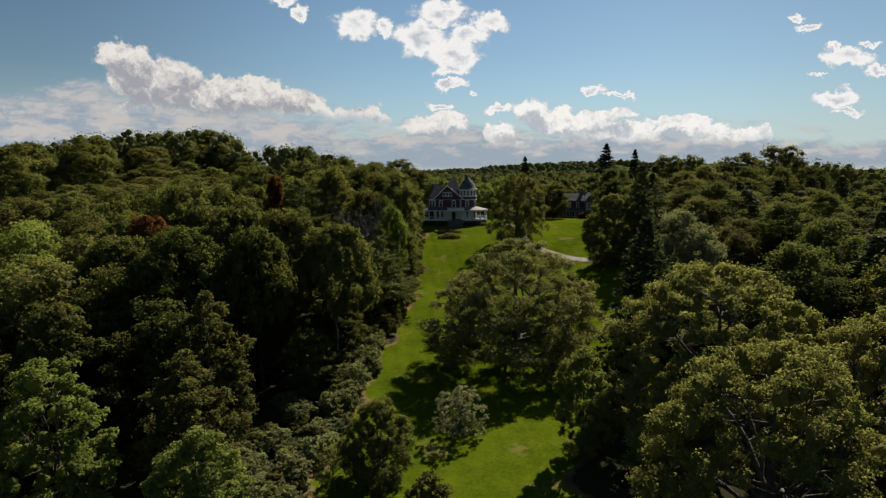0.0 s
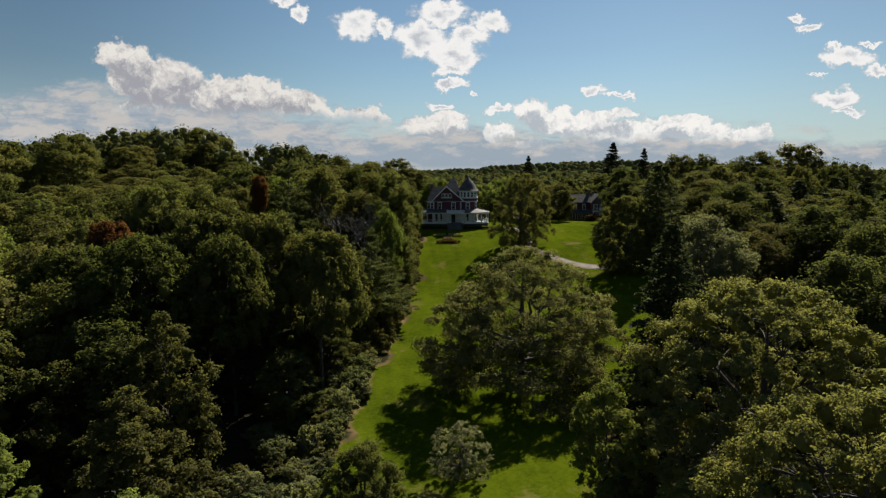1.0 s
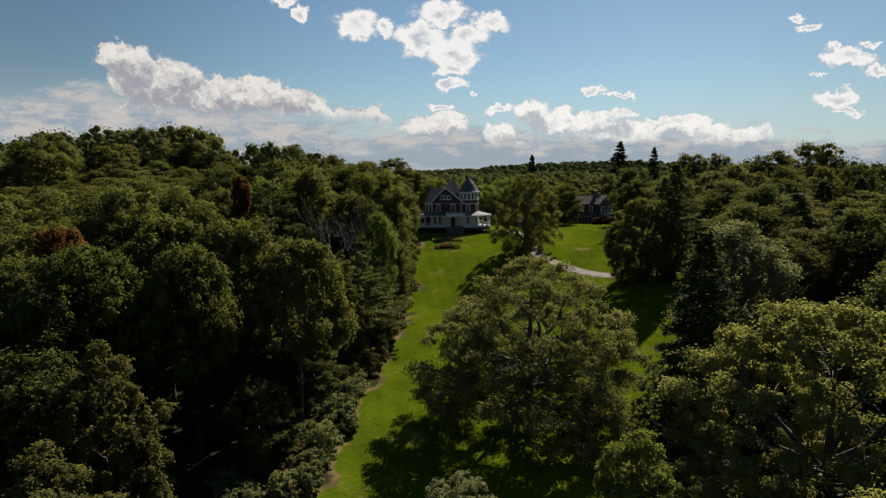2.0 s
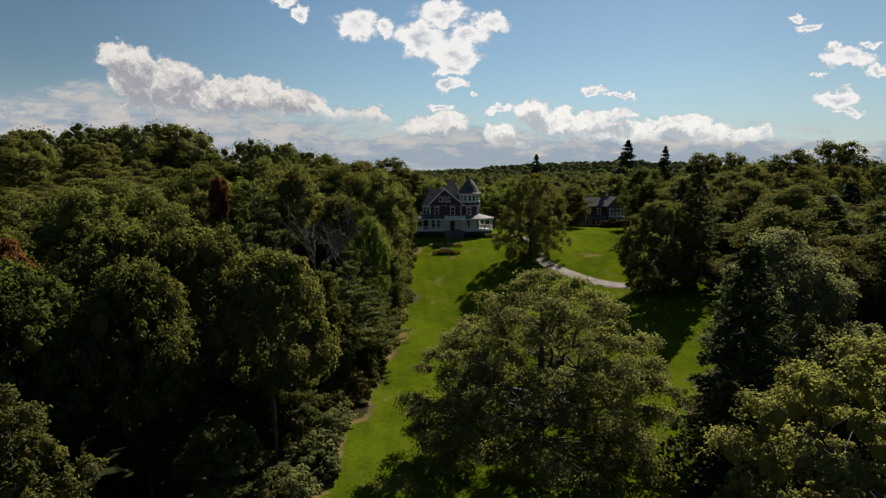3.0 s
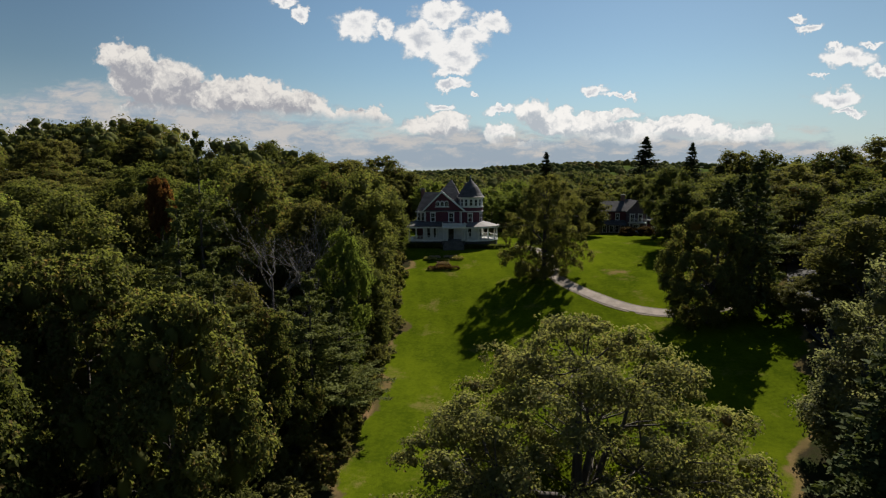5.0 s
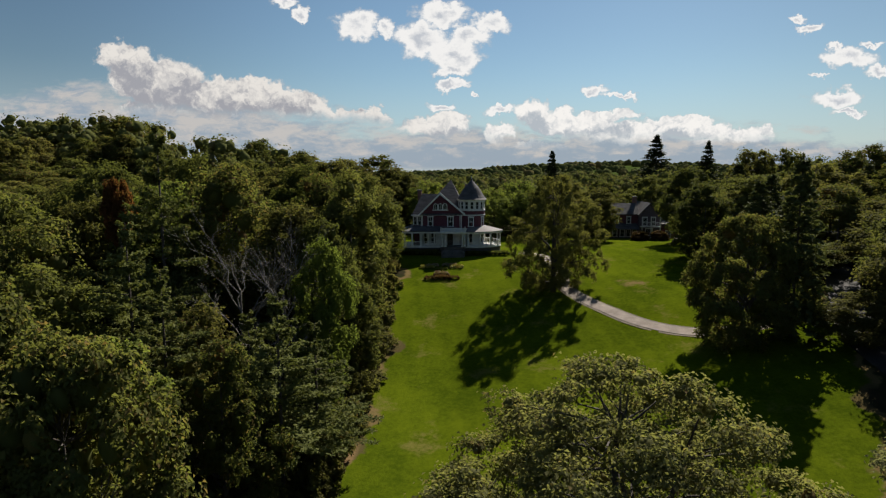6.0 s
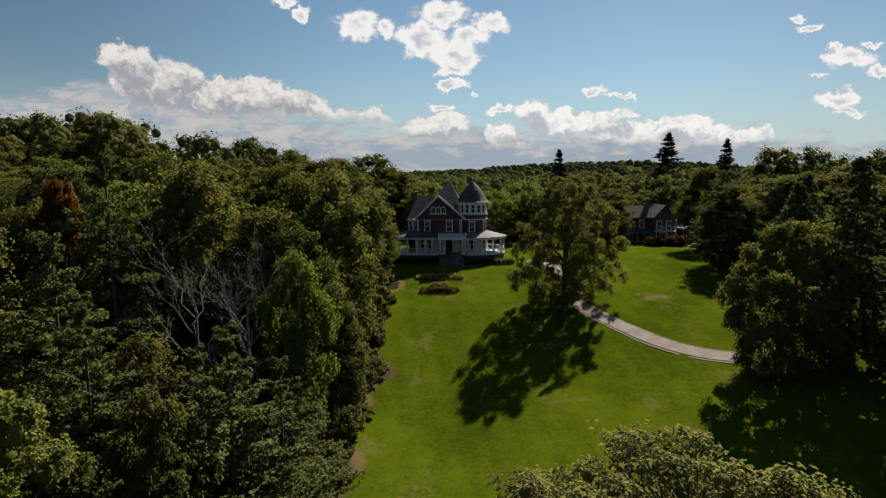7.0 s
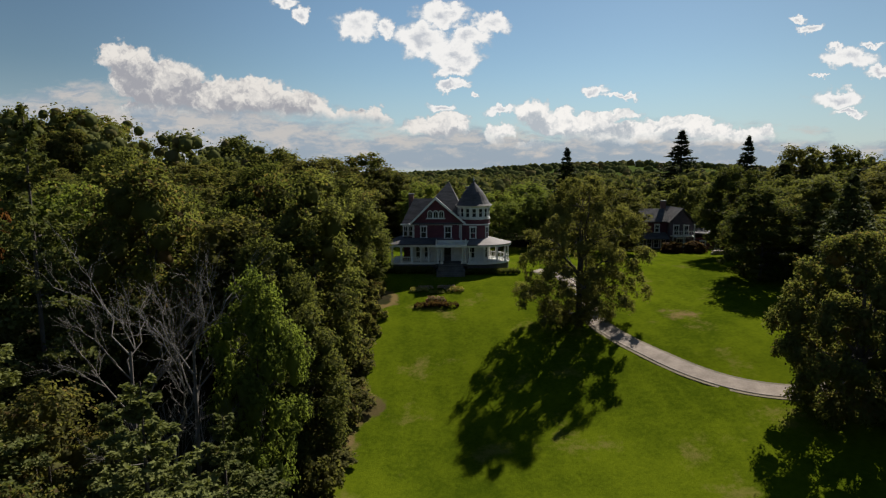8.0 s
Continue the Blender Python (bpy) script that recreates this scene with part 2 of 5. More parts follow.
DARKSTONE = surface("dark_weathered_stone", (0.05, 0.047, 0.045), (0.12, 0.113, 0.105), 1.2, 0.85, bump=0.03)
BRICK = surface("chimney_brick", (0.10, 0.05, 0.04), (0.20, 0.10, 0.08), 2.0, 0.85, bump=0.02)
GRAVEL = surface("pale_gravel", (0.178, 0.145, 0.120), (0.30, 0.25, 0.21), 0.8, 0.9, bump=0.02)
ASPHALT = surface("worn_asphalt", (0.032, 0.029, 0.027), (0.062, 0.056, 0.051), 0.5, 0.85, bump=0.01)
EDGING = surface("worn_earth_edging", (0.10, 0.085, 0.05), (0.20, 0.16, 0.10), 1.0, 0.95)
DARKWOOD = surface("dark_stained_wood", (0.025, 0.022, 0.02), (0.06, 0.05, 0.045), 2.0, 0.7)
METAL = surface("grey_metal", (0.25, 0.25, 0.26), (0.42, 0.42, 0.43), 2.0, 0.45, metal=0.6)
for m in (ASPHALT, GRAVEL):
    m.node_tree.nodes["Principled BSDF"].inputs["Specular IOR Level"].default_value = 0.15
FLOWER_GOLD = leaf_material("yellow_green_plants", (0.13, 0.14, 0.03), (0.34, 0.30, 0.10), (0.30, 0.10, 0.08), through=0.2)
FLOWER = leaf_material("flowers", (0.16, 0.09, 0.08), (0.42, 0.33, 0.26), (0.30, 0.10, 0.10), through=0.2)

m, n, b = material("window_glass")
b.inputs["Base Color"].default_value = (0.012, 0.014, 0.017, 1)
b.inputs["Roughness"].default_value = 0.06
n.put(b.inputs["Base Color"], n.mix(n.noise(n.node("ShaderNodeNewGeometry").outputs["Position"], 0.8, 2.0), (0.008, 0.01, 0.012), (0.03, 0.033, 0.036)))
GLASS = m

# grass and woodland floor, told apart by the "lawn" attribute of the ground
m, n, b = material("ground_cover")
at = n.node("ShaderNodeNewGeometry").outputs["Position"]
lawn_mark, woods_mark, bare_mark = (n.node("ShaderNodeAttribute") for _ in range(3))
lawn_mark.attribute_name, woods_mark.attribute_name, bare_mark.attribute_name = "lawn", "woods", "bare"
lawn, far_wood = lawn_mark.outputs["Fac"], woods_mark.outputs["Fac"]
edge = n.math("ADD", n.math("ADD", lawn, n.math("MULTIPLY", n.math("SUBTRACT", n.noise(at, 0.45, 4.0, 0.65), 0.5), 0.6)), n.math("MULTIPLY", n.math("SUBTRACT", n.noise(at, 0.11, 2.0, 0.5), 0.5), 0.9))
patchy = n.noise(at, 0.09, 4.0, 0.6)
tuft = n.noise(at, 2.2, 5.0, 0.7)
stripes = n.math("SINE", n.vec("DOT_PRODUCT", at, (2.4, 0.35, 0.0)))
mottle = n.noise(at, 0.42, 5.0, 0.7)
green = n.math("ADD", n.math("ADD", n.math("MULTIPLY", patchy, 0.45), n.math("ADD", n.math("MULTIPLY", tuft, 0.35), n.math("MULTIPLY", mottle, 0.25))), n.math("MULTIPLY", stripes, 0.014))
grass = n.mix(n.smooth(green, 0.36, 0.68), (0.034, 0.052, 0.003), (0.081, 0.104, 0.005))
parched = n.smooth(n.math("ADD", n.noise(at, 0.16, 5.0, 0.65), n.math("MULTIPLY", tuft, 0.22)), 0.68, 0.82)
grass = n.mix(n.math("MULTIPLY", parched, 0.6), grass, (0.14, 0.115, 0.036))
worn = n.smooth(n.math("ADD", bare_mark.outputs["Fac"], n.math("MULTIPLY", n.math("SUBTRACT", n.noise(at, 0.6, 5.0, 0.7), 0.5), 0.9)), 0.35, 0.75)
bare_soil = n.mix(tuft, (0.12, 0.085, 0.038), (0.21, 0.13, 0.068))
soil = n.mix(n.noise(at, 0.5, 5.0, 0.7), (0.022, 0.019, 0.011), (0.045, 0.036, 0.021))
dry_edge = n.mix(n.noise(at, 0.7, 4.0, 0.65), (0.09, 0.08, 0.024), (0.18, 0.115, 0.058))
litter = n.mix(n.smooth(n.noise(at, 0.35, 4.0, 0.6), 0.35, 0.6), soil, (0.022, 0.027, 0.010))
cover = n.mix(n.math("MULTIPLY", n.smooth(edge, 0.34, 0.48), n.smooth(n.noise(at, 0.13, 2.0, 0.5), 0.38, 0.58, 0.45, 1.0)), litter, dry_edge)
cover = n.mix(n.smooth(edge, 0.56, 0.70), cover, grass)
cover = n.mix(worn, cover, bare_soil)
woods = n.mix(n.noise(at, 0.06, 5.0, 0.7), (0.022, 0.036, 0.010), (0.065, 0.085, 0.022))
n.put(b.inputs["Base Color"], n.mix(far_wood, cover, woods))
b.inputs["Roughness"].default_value = 0.9
b.inputs["Specular IOR Level"].default_value = 0.0
h = n.node("ShaderNodeBump")
h.inputs["Strength"].default_value, h.inputs["Distance"].default_value = 0.5, 0.08
n.put(h.inputs["Height"], n.noise(at, 5.0, 4.0, 0.75))
n.put(b.inputs["Normal"], h.outputs[0])
GROUND = m


# ---- the lie of the land ----
PROFILE_Y = [-4000, -60, 40, 66, 82, 106, 120, 132, 145, 157, 166, 176, 200, 260, 420, 700, 1100, 1900, 3200, 4600]
PROFILE_Z = [-16, -16, -15.5, -14.6, -13.4, -10.8, -9.0, -6.9, -3.3, -0.7, 1.0, 1.6, 0.9, 0.5, -2.0, -6.0, -5.0, 1.0, 3.0, 0.0]
EDGE_Y = [10, 50, 66, 82, 95, 106, 118, 132, 145, 160, 170, 186, 204]
EDGE_LEFT = [-19, -15.5, -13.5, -12, -11, -10, -8.4, -7.6, -8.0, -9, -12, -14, -14]
EDGE_RIGHT = [12, 13, 15, 22, 30, 36, 44, 50, 54, 56, 58, 60, 60]


def ground_z(x, y):
    """The height of the ground; takes numbers or arrays."""
    z = np.interp(y, PROFILE_Y, PROFILE_Z)
    z = (np.interp(np.asarray(y) - 4, PROFILE_Y, PROFILE_Z) + z + np.interp(np.asarray(y) + 4, PROFILE_Y, PROFILE_Z)) / 3
    tilt = np.interp(y, [40, 90, 120, 140, 160, 180], [0.02, 0.08, 0.12, 0.10, 0.03, 0.005])
    z = z + tilt * np.clip(x, 0, 60)
    z = z + 13.0 * np.exp(-(((np.asarray(x) + 115) / 60) ** 2 + ((np.asarray(y) - 240) / 70) ** 2))
    z = z + 0.04 * np.clip(-np.asarray(x) - 30, 0, 80) * np.interp(y, [20, 90, 200], [0.2, 1, 0.5])
    far = np.interp(np.hypot(x, np.asarray(y) - 80), [300, 900, 2600], [0, 2.0, 5])
    z = z + 34.0 * np.exp(-(((np.asarray(x) - 420) / 420) ** 2 + ((np.asarray(y) - 1500) / 500) ** 2))
    return z + far * (np.sin(np.asarray(x) / 310 + 0.8) + np.sin(np.asarray(y) / 420 + np.asarray(x) / 700))


def lawn_depth(x, y):
    """Metres inside the lawn's edge (outside: minus)."""
    wob = 1.2 * np.sin(y * 0.31) + 0.9 * np.sin(y * 0.83 + x * 0.1)
    d = np.minimum(x - np.interp(y, EDGE_Y, EDGE_LEFT) + wob, np.interp(y, EDGE_Y, EDGE_RIGHT) - x + wob)
    return np.minimum(d, np.minimum(203 - y, y + 20))


def stretched(lo, hi, step, far):
    """Even steps from lo to hi, and ever wider ones outside, as far as far."""
    out, left, d = list(np.arange(lo, hi + 0.01, step)), [], step
    while lo - sum(left) > -far:
        d *= 1.22
        left.append(d)
    right, d = [], step
    while hi + sum(right) < far:
        d *= 1.22
        right.append(d)
    return np.array([lo - c for c in np.cumsum(left)[::-1]] + out + [hi + c for c in np.cumsum(right)])


def mesh_of(name, verts, faces, mats, smooth=False):
    me = bpy.data.meshes.new(name)
    me.from_pydata(verts, [], faces)
    for mt in mats if isinstance(mats, (list, tuple)) else [mats]:
        me.materials.append(mt)
    if smooth:
        me.polygons.foreach_set("use_smooth", [True] * len(me.polygons))
    me.update()
    return me


gx, gy = stretched(-70, 76, 1.5, 4600), stretched(10, 214, 1.5, 4600)
GX, GY = np.meshgrid(gx, gy)
GZ = ground_z(GX, GY)
rng = np.random.default_rng(5)
GZ = GZ + rng.normal(0, 0.03, GZ.shape) * (np.abs(GX) < 80)
nx, ny = len(gx), len(gy)
idx = np.arange(nx * ny).reshape(ny, nx)
quads = np.stack([idx[:-1, :-1], idx[:-1, 1:], idx[1:, 1:], idx[1:, :-1]], -1).reshape(-1, 4)
me = mesh_of("ground", np.stack([GX, GY, GZ], -1).reshape(-1, 3).tolist(), quads.tolist(), GROUND, True)
inside = np.clip(0.5 + lawn_depth(GX, GY) / 5.0, 0, 1).ravel()
me.attributes.new("lawn", "FLOAT", "POINT").data.foreach_set("value", inside.astype(np.float32))
SPOTS = [(-10.8, 105.5, 2.8, 4.6), (-8.4, 113, 1.0, 2.6), (-7.9, 121, 0.9, 3.0), (-11.4, 88, 1.0, 2.6), (-12.6, 72, 0.9, 2.6), (28.8, 149.8, 3.6, 2.8)]
bare = np.zeros_like(GX)
for a, b, w, d in SPOTS:
    bare = np.maximum(bare, (0.62 if a > 0 else 1.0) * np.exp(-(((GX - a) / w) ** 2 + ((GY - b) / d) ** 2)))
me.attributes.new("bare", "FLOAT", "POINT").data.foreach_set("value", bare.ravel().astype(np.float32))
away = np.clip((np.hypot(GX, GY - 90) - 260) / 120, 0, 1).ravel()
me.attributes.new("woods", "FLOAT", "POINT").data.foreach_set("value", away.astype(np.float32))
tagged(new("ground", me), "green mown lawn sloping down from the house, with brown woodland floor around", "ground", kind="structure")


def ribbon(name, line, width, thick, mat, lift):
    """A strip of paving along a smooth line over the ground."""
    pts = []
    for i in range(len(line) - 1):
        p0, p1, p2, p3 = (np.array(line[min(max(i + k, 0), len(line) - 1)]) for k in (-1, 0, 1, 2))
        for s in np.arange(0, 1, 0.08):
            pts.append(0.5 * (2 * p1 + (p2 - p0) * s + (2 * p0 - 5 * p1 + 4 * p2 - p3) * s * s + (3 * p1 - p0 - 3 * p2 + p3) * s**3))
    pts = np.array(pts + [np.array(line[-1])])
    way = np.gradient(pts, axis=0)
    side = np.stack([-way[:, 1], way[:, 0]], 1) / np.linalg.norm(way, axis=1)[:, None]
    verts, faces = [], []
    for p, s in zip(pts, side):
        for k, low in ((-0.5, 1), (-0.48, 0), (0, 0), (0.48, 0), (0.5, 1)):
            q = p + s * width * k
            verts.append((q[0], q[1], float(ground_z(q[0], q[1])) + lift - low * thick))
    for i in range(len(pts) - 1):
        for k in range(4):
            a = i * 5 + k
            faces.append((a, a + 5, a + 6, a + 1))
    return new(name, mesh_of(name, verts, faces, mat))


DRIVE = [(14.5, 170), (17.5, 166.5), (19, 161), (18.8, 155), (18.6, 150), (20, 145), (23.5, 138.8), (28, 134), (33, 131.6), (37, 131.8), (40.5, 132.6)]
ROAD = [(57, 196), (66, 182), (68, 168), (60, 150), (53, 137), (48, 126), (47, 112), (50, 96), (58, 76), (70, 50)]
YARD = [(52, 190), (57, 191), (62, 192)]
tagged(ribbon("earth_verge", DRIVE, 2.7, 0.3, EDGING, 0.05), "worn brown earth edge along the gravel drive", "verge", kind="structure")
tagged(ribbon("gravel_drive", DRIVE, 1.95, 0.15, GRAVEL, 0.10), "pale curved gravel drive across the lawn", "driveway", kind="structure")
tagged(ribbon("road", ROAD, 4.0, 0.3, ASPHALT, 0.09), "worn grey asphalt lane between the trees", "road", kind="structure")
tagged(ribbon("parking_yard", YARD, 7.0, 0.3, GRAVEL, 0.14), "pale gravel parking yard beside the far house", "yard", kind="structure")


# ---- building helpers ----
def part(name, bm, mat, parent, label=""):
    """Links a bmesh, in the world's metres, as one mesh under a thing or a part."""
    me = bpy.data.meshes.new(name)
    bmesh.ops.recalc_face_normals(bm, faces=bm.faces[:])
    bm.to_mesh(me)
    bm.free()
    return part_mesh(name, me, mat, parent, label)


def part_mesh(name, me, mat, parent, label=""):
    if mat and not me.materials:
        me.materials.append(mat)
    ob = new(name, me)
    ob.parent = parent
    base = parent.matrix_basis.copy()
    if parent.parent:
        base = parent.parent.matrix_basis @ parent.matrix_parent_inverse @ base
    ob.matrix_parent_inverse = base.inverted()
    return tagged(ob, label)


def thing(name, x, y, z, label, category, group=""):
    ob = new(name)
    ob.matrix_basis = Matrix.Translation((x, y, z))
    return tagged(ob, label, category, group)


def box(bm, x0, x1, y0, y1, z0, z1):
    vs = [bm.verts.new((x, y, z)) for z in (z0, z1) for x, y in ((x0, y0), (x1, y0), (x1, y1), (x0, y1))]
    for f in ((3, 2, 1, 0), (4, 5, 6, 7), (0, 1, 5, 4), (1, 2, 6, 5), (2, 3, 7, 6), (3, 0, 4, 7)):
        bm.faces.new([vs[i] for i in f])
    return bm


def block(x0, x1, y0, y1, z0, z1, bevel=0.0):
    bm = box(bmesh.new(), x0, x1, y0, y1, z0, z1)
    if bevel:
        bmesh.ops.bevel(bm, geom=bm.edges[:], offset=bevel, segments=1, affect="EDGES")
    return bm


def slab(points, way):
    """A flat polygon thickened along a direction."""
    bm = bmesh.new()
    a = [bm.verts.new(p) for p in points]
    b = [bm.verts.new(Vector(p) + Vector(way)) for p in points]
    bm.faces.new(a)
    bm.faces.new(b[::-1])
    for i in range(len(a)):
        j = (i + 1) % len(a)
        bm.faces.new((a[i], b[i], b[j], a[j]))
    return bm


def lathe(profile, x, y, seg=24, a0=0.0, a1=360.0, squash=1.0):
    """A profile of (radius, height) turned round an upright axis; squash shortens it in depth."""
    bm = bmesh.new()
    whole = a1 - a0 > 359
    count = seg if whole else seg + 1
    rings = []
    for k in range(count):
        a = radians(a0 + (a1 - a0) * k / seg)
        rings.append([bm.verts.new((x + r * math.cos(a), y + r * squash * math.sin(a), z)) for r, z in profile])
    for k in range(seg):
        p, q = rings[k], rings[(k + 1) % count]
        for i in range(len(profile) - 1):
            bm.faces.new((p[i], q[i], q[i + 1], p[i + 1]))
    bmesh.ops.remove_doubles(bm, verts=bm.verts[:], dist=0.0005)
    return bm


def beam(p, q, half, wide=None):
    """A square bar from p to q."""
    p, q = Vector(p), Vector(q)
    ahead = (q - p).normalized()
    side = ahead.cross(Vector((0, 0, 1)) if abs(ahead.z) < 0.99 else Vector((1, 0, 0))).normalized() * (wide or half)
    up = side.cross(ahead).normalized() * half
    bm = bmesh.new()
    ends = [[bm.verts.new(e + side * a + up * b) for a, b in ((-1, -1), (1, -1), (1, 1), (-1, 1))] for e in (p, q)]
    for i in range(4):
        j = (i + 1) % 4
        bm.faces.new((ends[0][i], ends[0][j], ends[1][j], ends[1][i]))
    bm.faces.new(ends[0][::-1])
    bm.faces.new(ends[1])
    return bm


def window(house, x, z0, z1, w, y, turn=0.0, centre=None, bars=1, name="window"):
    """A sash window: glass set back behind a white frame, with a sill, an upper rail and bars. turn: degrees round a centre (x, y)."""
    m = Matrix.Identity(4)
    if centre:
        m = Matrix.Translation((*centre, 0)) @ Matrix.Rotation(radians(turn), 4, "Z") @ Matrix.Translation((-centre[0], -centre[1], 0))
    bm = bmesh.new()
    f = 0.17
    box(bm, x - w / 2 - f, x - w / 2, y - 0.07, y + 0.06, z0, z1)
    box(bm, x + w / 2, x + w / 2 + f, y - 0.07, y + 0.06, z0, z1)
    box(bm, x - w / 2 - f - 0.06, x + w / 2 + f + 0.06, y - 0.1, y + 0.06, z1, z1 + f + 0.06)
    bmesh.ops.transform(bm, matrix=m, verts=bm.verts[:])
    ob = part(name, bm, WHITE, house, "white-painted timber window frame")
    bm = block(x - w / 2 - f - 0.08, x + w / 2 + f + 0.08, y - 0.14, y + 0.06, z0 - 0.14, z0)
    bmesh.ops.transform(bm, matrix=m, verts=bm.verts[:])
    part("window_sill", bm, WHITE, ob)
    mid = (z0 + z1) / 2
    for lo, hi, deep in ((z0, mid, 0.0), (mid, z1, -0.025)):
        bm = block(x - w / 2, x + w / 2, y + 0.0 + deep, y + 0.03 + deep, lo, hi)
        bmesh.ops.transform(bm, matrix=m, verts=bm.verts[:])
        part("pane", bm, GLASS, ob, "dark reflecting glass")
    bm = block(x - w / 2, x + w / 2, y - 0.06, y - 0.03, mid - 0.045, mid + 0.045)
    for k in range(1, bars + 1):
        bx = x - w / 2 + w * k / (bars + 1)
        box(bm, bx - 0.025, bx + 0.025, y - 0.055, y - 0.029, mid + 0.046, z1 - 0.002)
    bmesh.ops.transform(bm, matrix=m, verts=bm.verts[:])
    part("sash", bm, WHITE, ob)
    return ob


def baluster_row(parent, p, q, z, high, step=0.3):
    """Posts of a balustrade between two rails."""
    p, q = Vector(p), Vector(q)
    count = max(2, int((q - p).length / step))
    a = (*p, z + 0.12)
    part("bottom_rail", beam((p.x, p.y, z + 0.1), (q.x, q.y, z + 0.1), 0.04, 0.05), WHITE, parent)
    part("handrail", beam((p.x, p.y, z + high), (q.x, q.y, z + high), 0.045, 0.07), WHITE, parent)
    post = None
    for k in range(count):
        s = p.lerp(q, (k + 0.5) / count)
        if post is None:
            post = part("baluster", block(s.x - 0.03, s.x + 0.03, s.y - 0.03, s.y + 0.03, z + 0.14, z + high - 0.045), WHITE, parent)
            home = s
        else:
            ob = post.copy()
            scene.collection.objects.link(ob)
            ob.matrix_basis = Matrix.Translation((s.x - home.x, s.y - home.y, 0)) @ post.matrix_basis


# ---- the red house ----
def red_house():
    h = thing("house", 1.0, 178, 1.0, "large dark red Victorian house with round turret and white porch", "house")
    f = 172.0
    # walls
    part("foundation", block(-6.4, 7.2, f + 0.3, 185, 0.4, 2.2), STONE, h, "grey stone foundation")
    part("wall", block(-4.55, 6.4, f, 185, 2.2, 5.7), CLAPBOARD, h, "pale clapboard ground floor wall")
    part("wall", block(-4.5, 6.3, f + 0.05, 184.9, 5.7, 8.45), RED, h, "dark red shingled upper wall")
    part("wall", block(-4.44, 1.8, f - 0.06, f + 0.05, 5.7, 6.35), PLUM, h, "dark shingle apron under the windows")
    part("trim_band", block(-4.7, 3.7, f - 0.12, f + 0.05, 8.42, 8.62), WHITE, h)
    for x in (-4.52, 3.0):
        part("corner_board", block(x - 0.1, x + 0.1, f - 0.06, f + 0.1, 5.75, 8.42), WHITE, h)
    # front gable with its three arched lights
    apex, left, right, foot = Vector((-1.0, f, 12.45)), -4.95, 3.75, 8.5
    part("gable_wall", slab([(left + 0.15, f - 0.02, foot), (right - 0.15, f - 0.02, foot), (apex.x, f - 0.02, apex.z - 0.15)], (0, 0.25, 0)), RED, h)
    part("gable_roof", slab([(left, f - 0.5, foot), (apex.x, f - 0.5, apex.z), (apex.x, 178, apex.z), (left, 176.4, foot)], (0.0, 0, 0.16)), SLATE, h)
    part("gable_roof", slab([(right, f - 0.5, foot), (apex.x, f - 0.5, apex.z), (apex.x, 178, apex.z), (right, 176.4, foot)], (0.0, 0, 0.16)), SLATE, h)
    for x in (left, right):
        part("bargeboard", slab([(x, f - 0.62, foot - 0.12), (apex.x, f - 0.62, apex.z - 0.12), (apex.x, f - 0.62, apex.z + 0.3), (x, f - 0.62, foot + 0.26)], (0, 0.12, 0)), WHITE, h)
    part("gable_sill", block(-2.45, 0.55, f - 0.2, f - 0.01, 9.35, 9.5), WHITE, h)
    for x in (-1.82, -0.95, -0.08):
        w = 0.62
        arch = [(x - w / 2, 9.55), (x + w / 2, 9.55), (x + w / 2, 10.25)]
        arch += [(x + w / 2 * math.cos(a), 10.25 + w / 2 * math.sin(a)) for a in np.linspace(0.3, math.pi - 0.3, 5)] + [(x - w / 2, 10.25)]
        rim = part("window", slab([(x + (p - x) * 1.4, f - 0.1, 10.0 + (q - 10.0) * 1.25) for p, q in arch], (0, 0.1, 0)), WHITE, h, "white arched gable window")
        part("pane", slab([(p, f - 0.125, q) for p, q in arch], (0, 0.02, 0)), GLASS, rim)
        part("glazing_bar", block(x - 0.03, x + 0.03, f - 0.16, f - 0.127, 9.56, 10.5), WHITE, rim)
    # main steep hipped roof
    peak, z0 = Vector((1.05, 178.5, 15.05)), 8.5
    corner = [Vector(c) for c in ((-5.0, f - 0.3, z0), (4.4, f - 0.3, z0), (4.6, 185.4, z0), (-5.0, 185.4, z0))]
    bm = bmesh.new()
    low = [bm.verts.new(c) for c in corner]
    top = bm.verts.new(peak)
    for i in range(4):
        bm.faces.new((low[i], low[(i + 1) % 4], top))
    bm.faces.new(low[::-1])
    part("main_roof", bm, SLATE, h, "steep dark slate hipped roof")
    part("roof", slab([(3.0, f + 2, 8.46), (6.6, f + 2, 8.46), (6.6, 185.4, 8.46), (4.2, 178.5, 12.0)], (0, 0, 0.2)), SLATE, h)
    for a, b in (((-5.1, f - 0.34), (-4.9, 185.4)), ((4.3, 175), (4.75, 185.4))):
        part("eave_board", block(a[0], b[0] + 0.1, a[1], b[1], 8.3, 8.52), WHITE, h)
    # the side wing on the left with its bay and chimney
    part("wing_wall", block(-6.15, -4.5, 174, 181, 2.2, 8.4), RED, h)
    bm = bmesh.new()
    vs = [bm.verts.new(c) for c in ((-6.5, 173.6, 8.4), (-2.0, 173.6, 8.4), (-2.0, 181.4, 8.4), (-6.5, 181.4, 8.4), (-4.7, 177.6, 12.3), (-1.0, 177.6, 12.3))]
    for q in ((0, 1, 5, 4), (1, 2, 5), (2, 3, 4, 5), (3, 0, 4), (3, 2, 1, 0)):
        bm.faces.new([vs[i] for i in q])
    part("wing_roof", bm, SLATE, h)
    part("eave_board", block(-6.6, -4.6, 173.5, 173.62, 8.26, 8.46), WHITE, h)
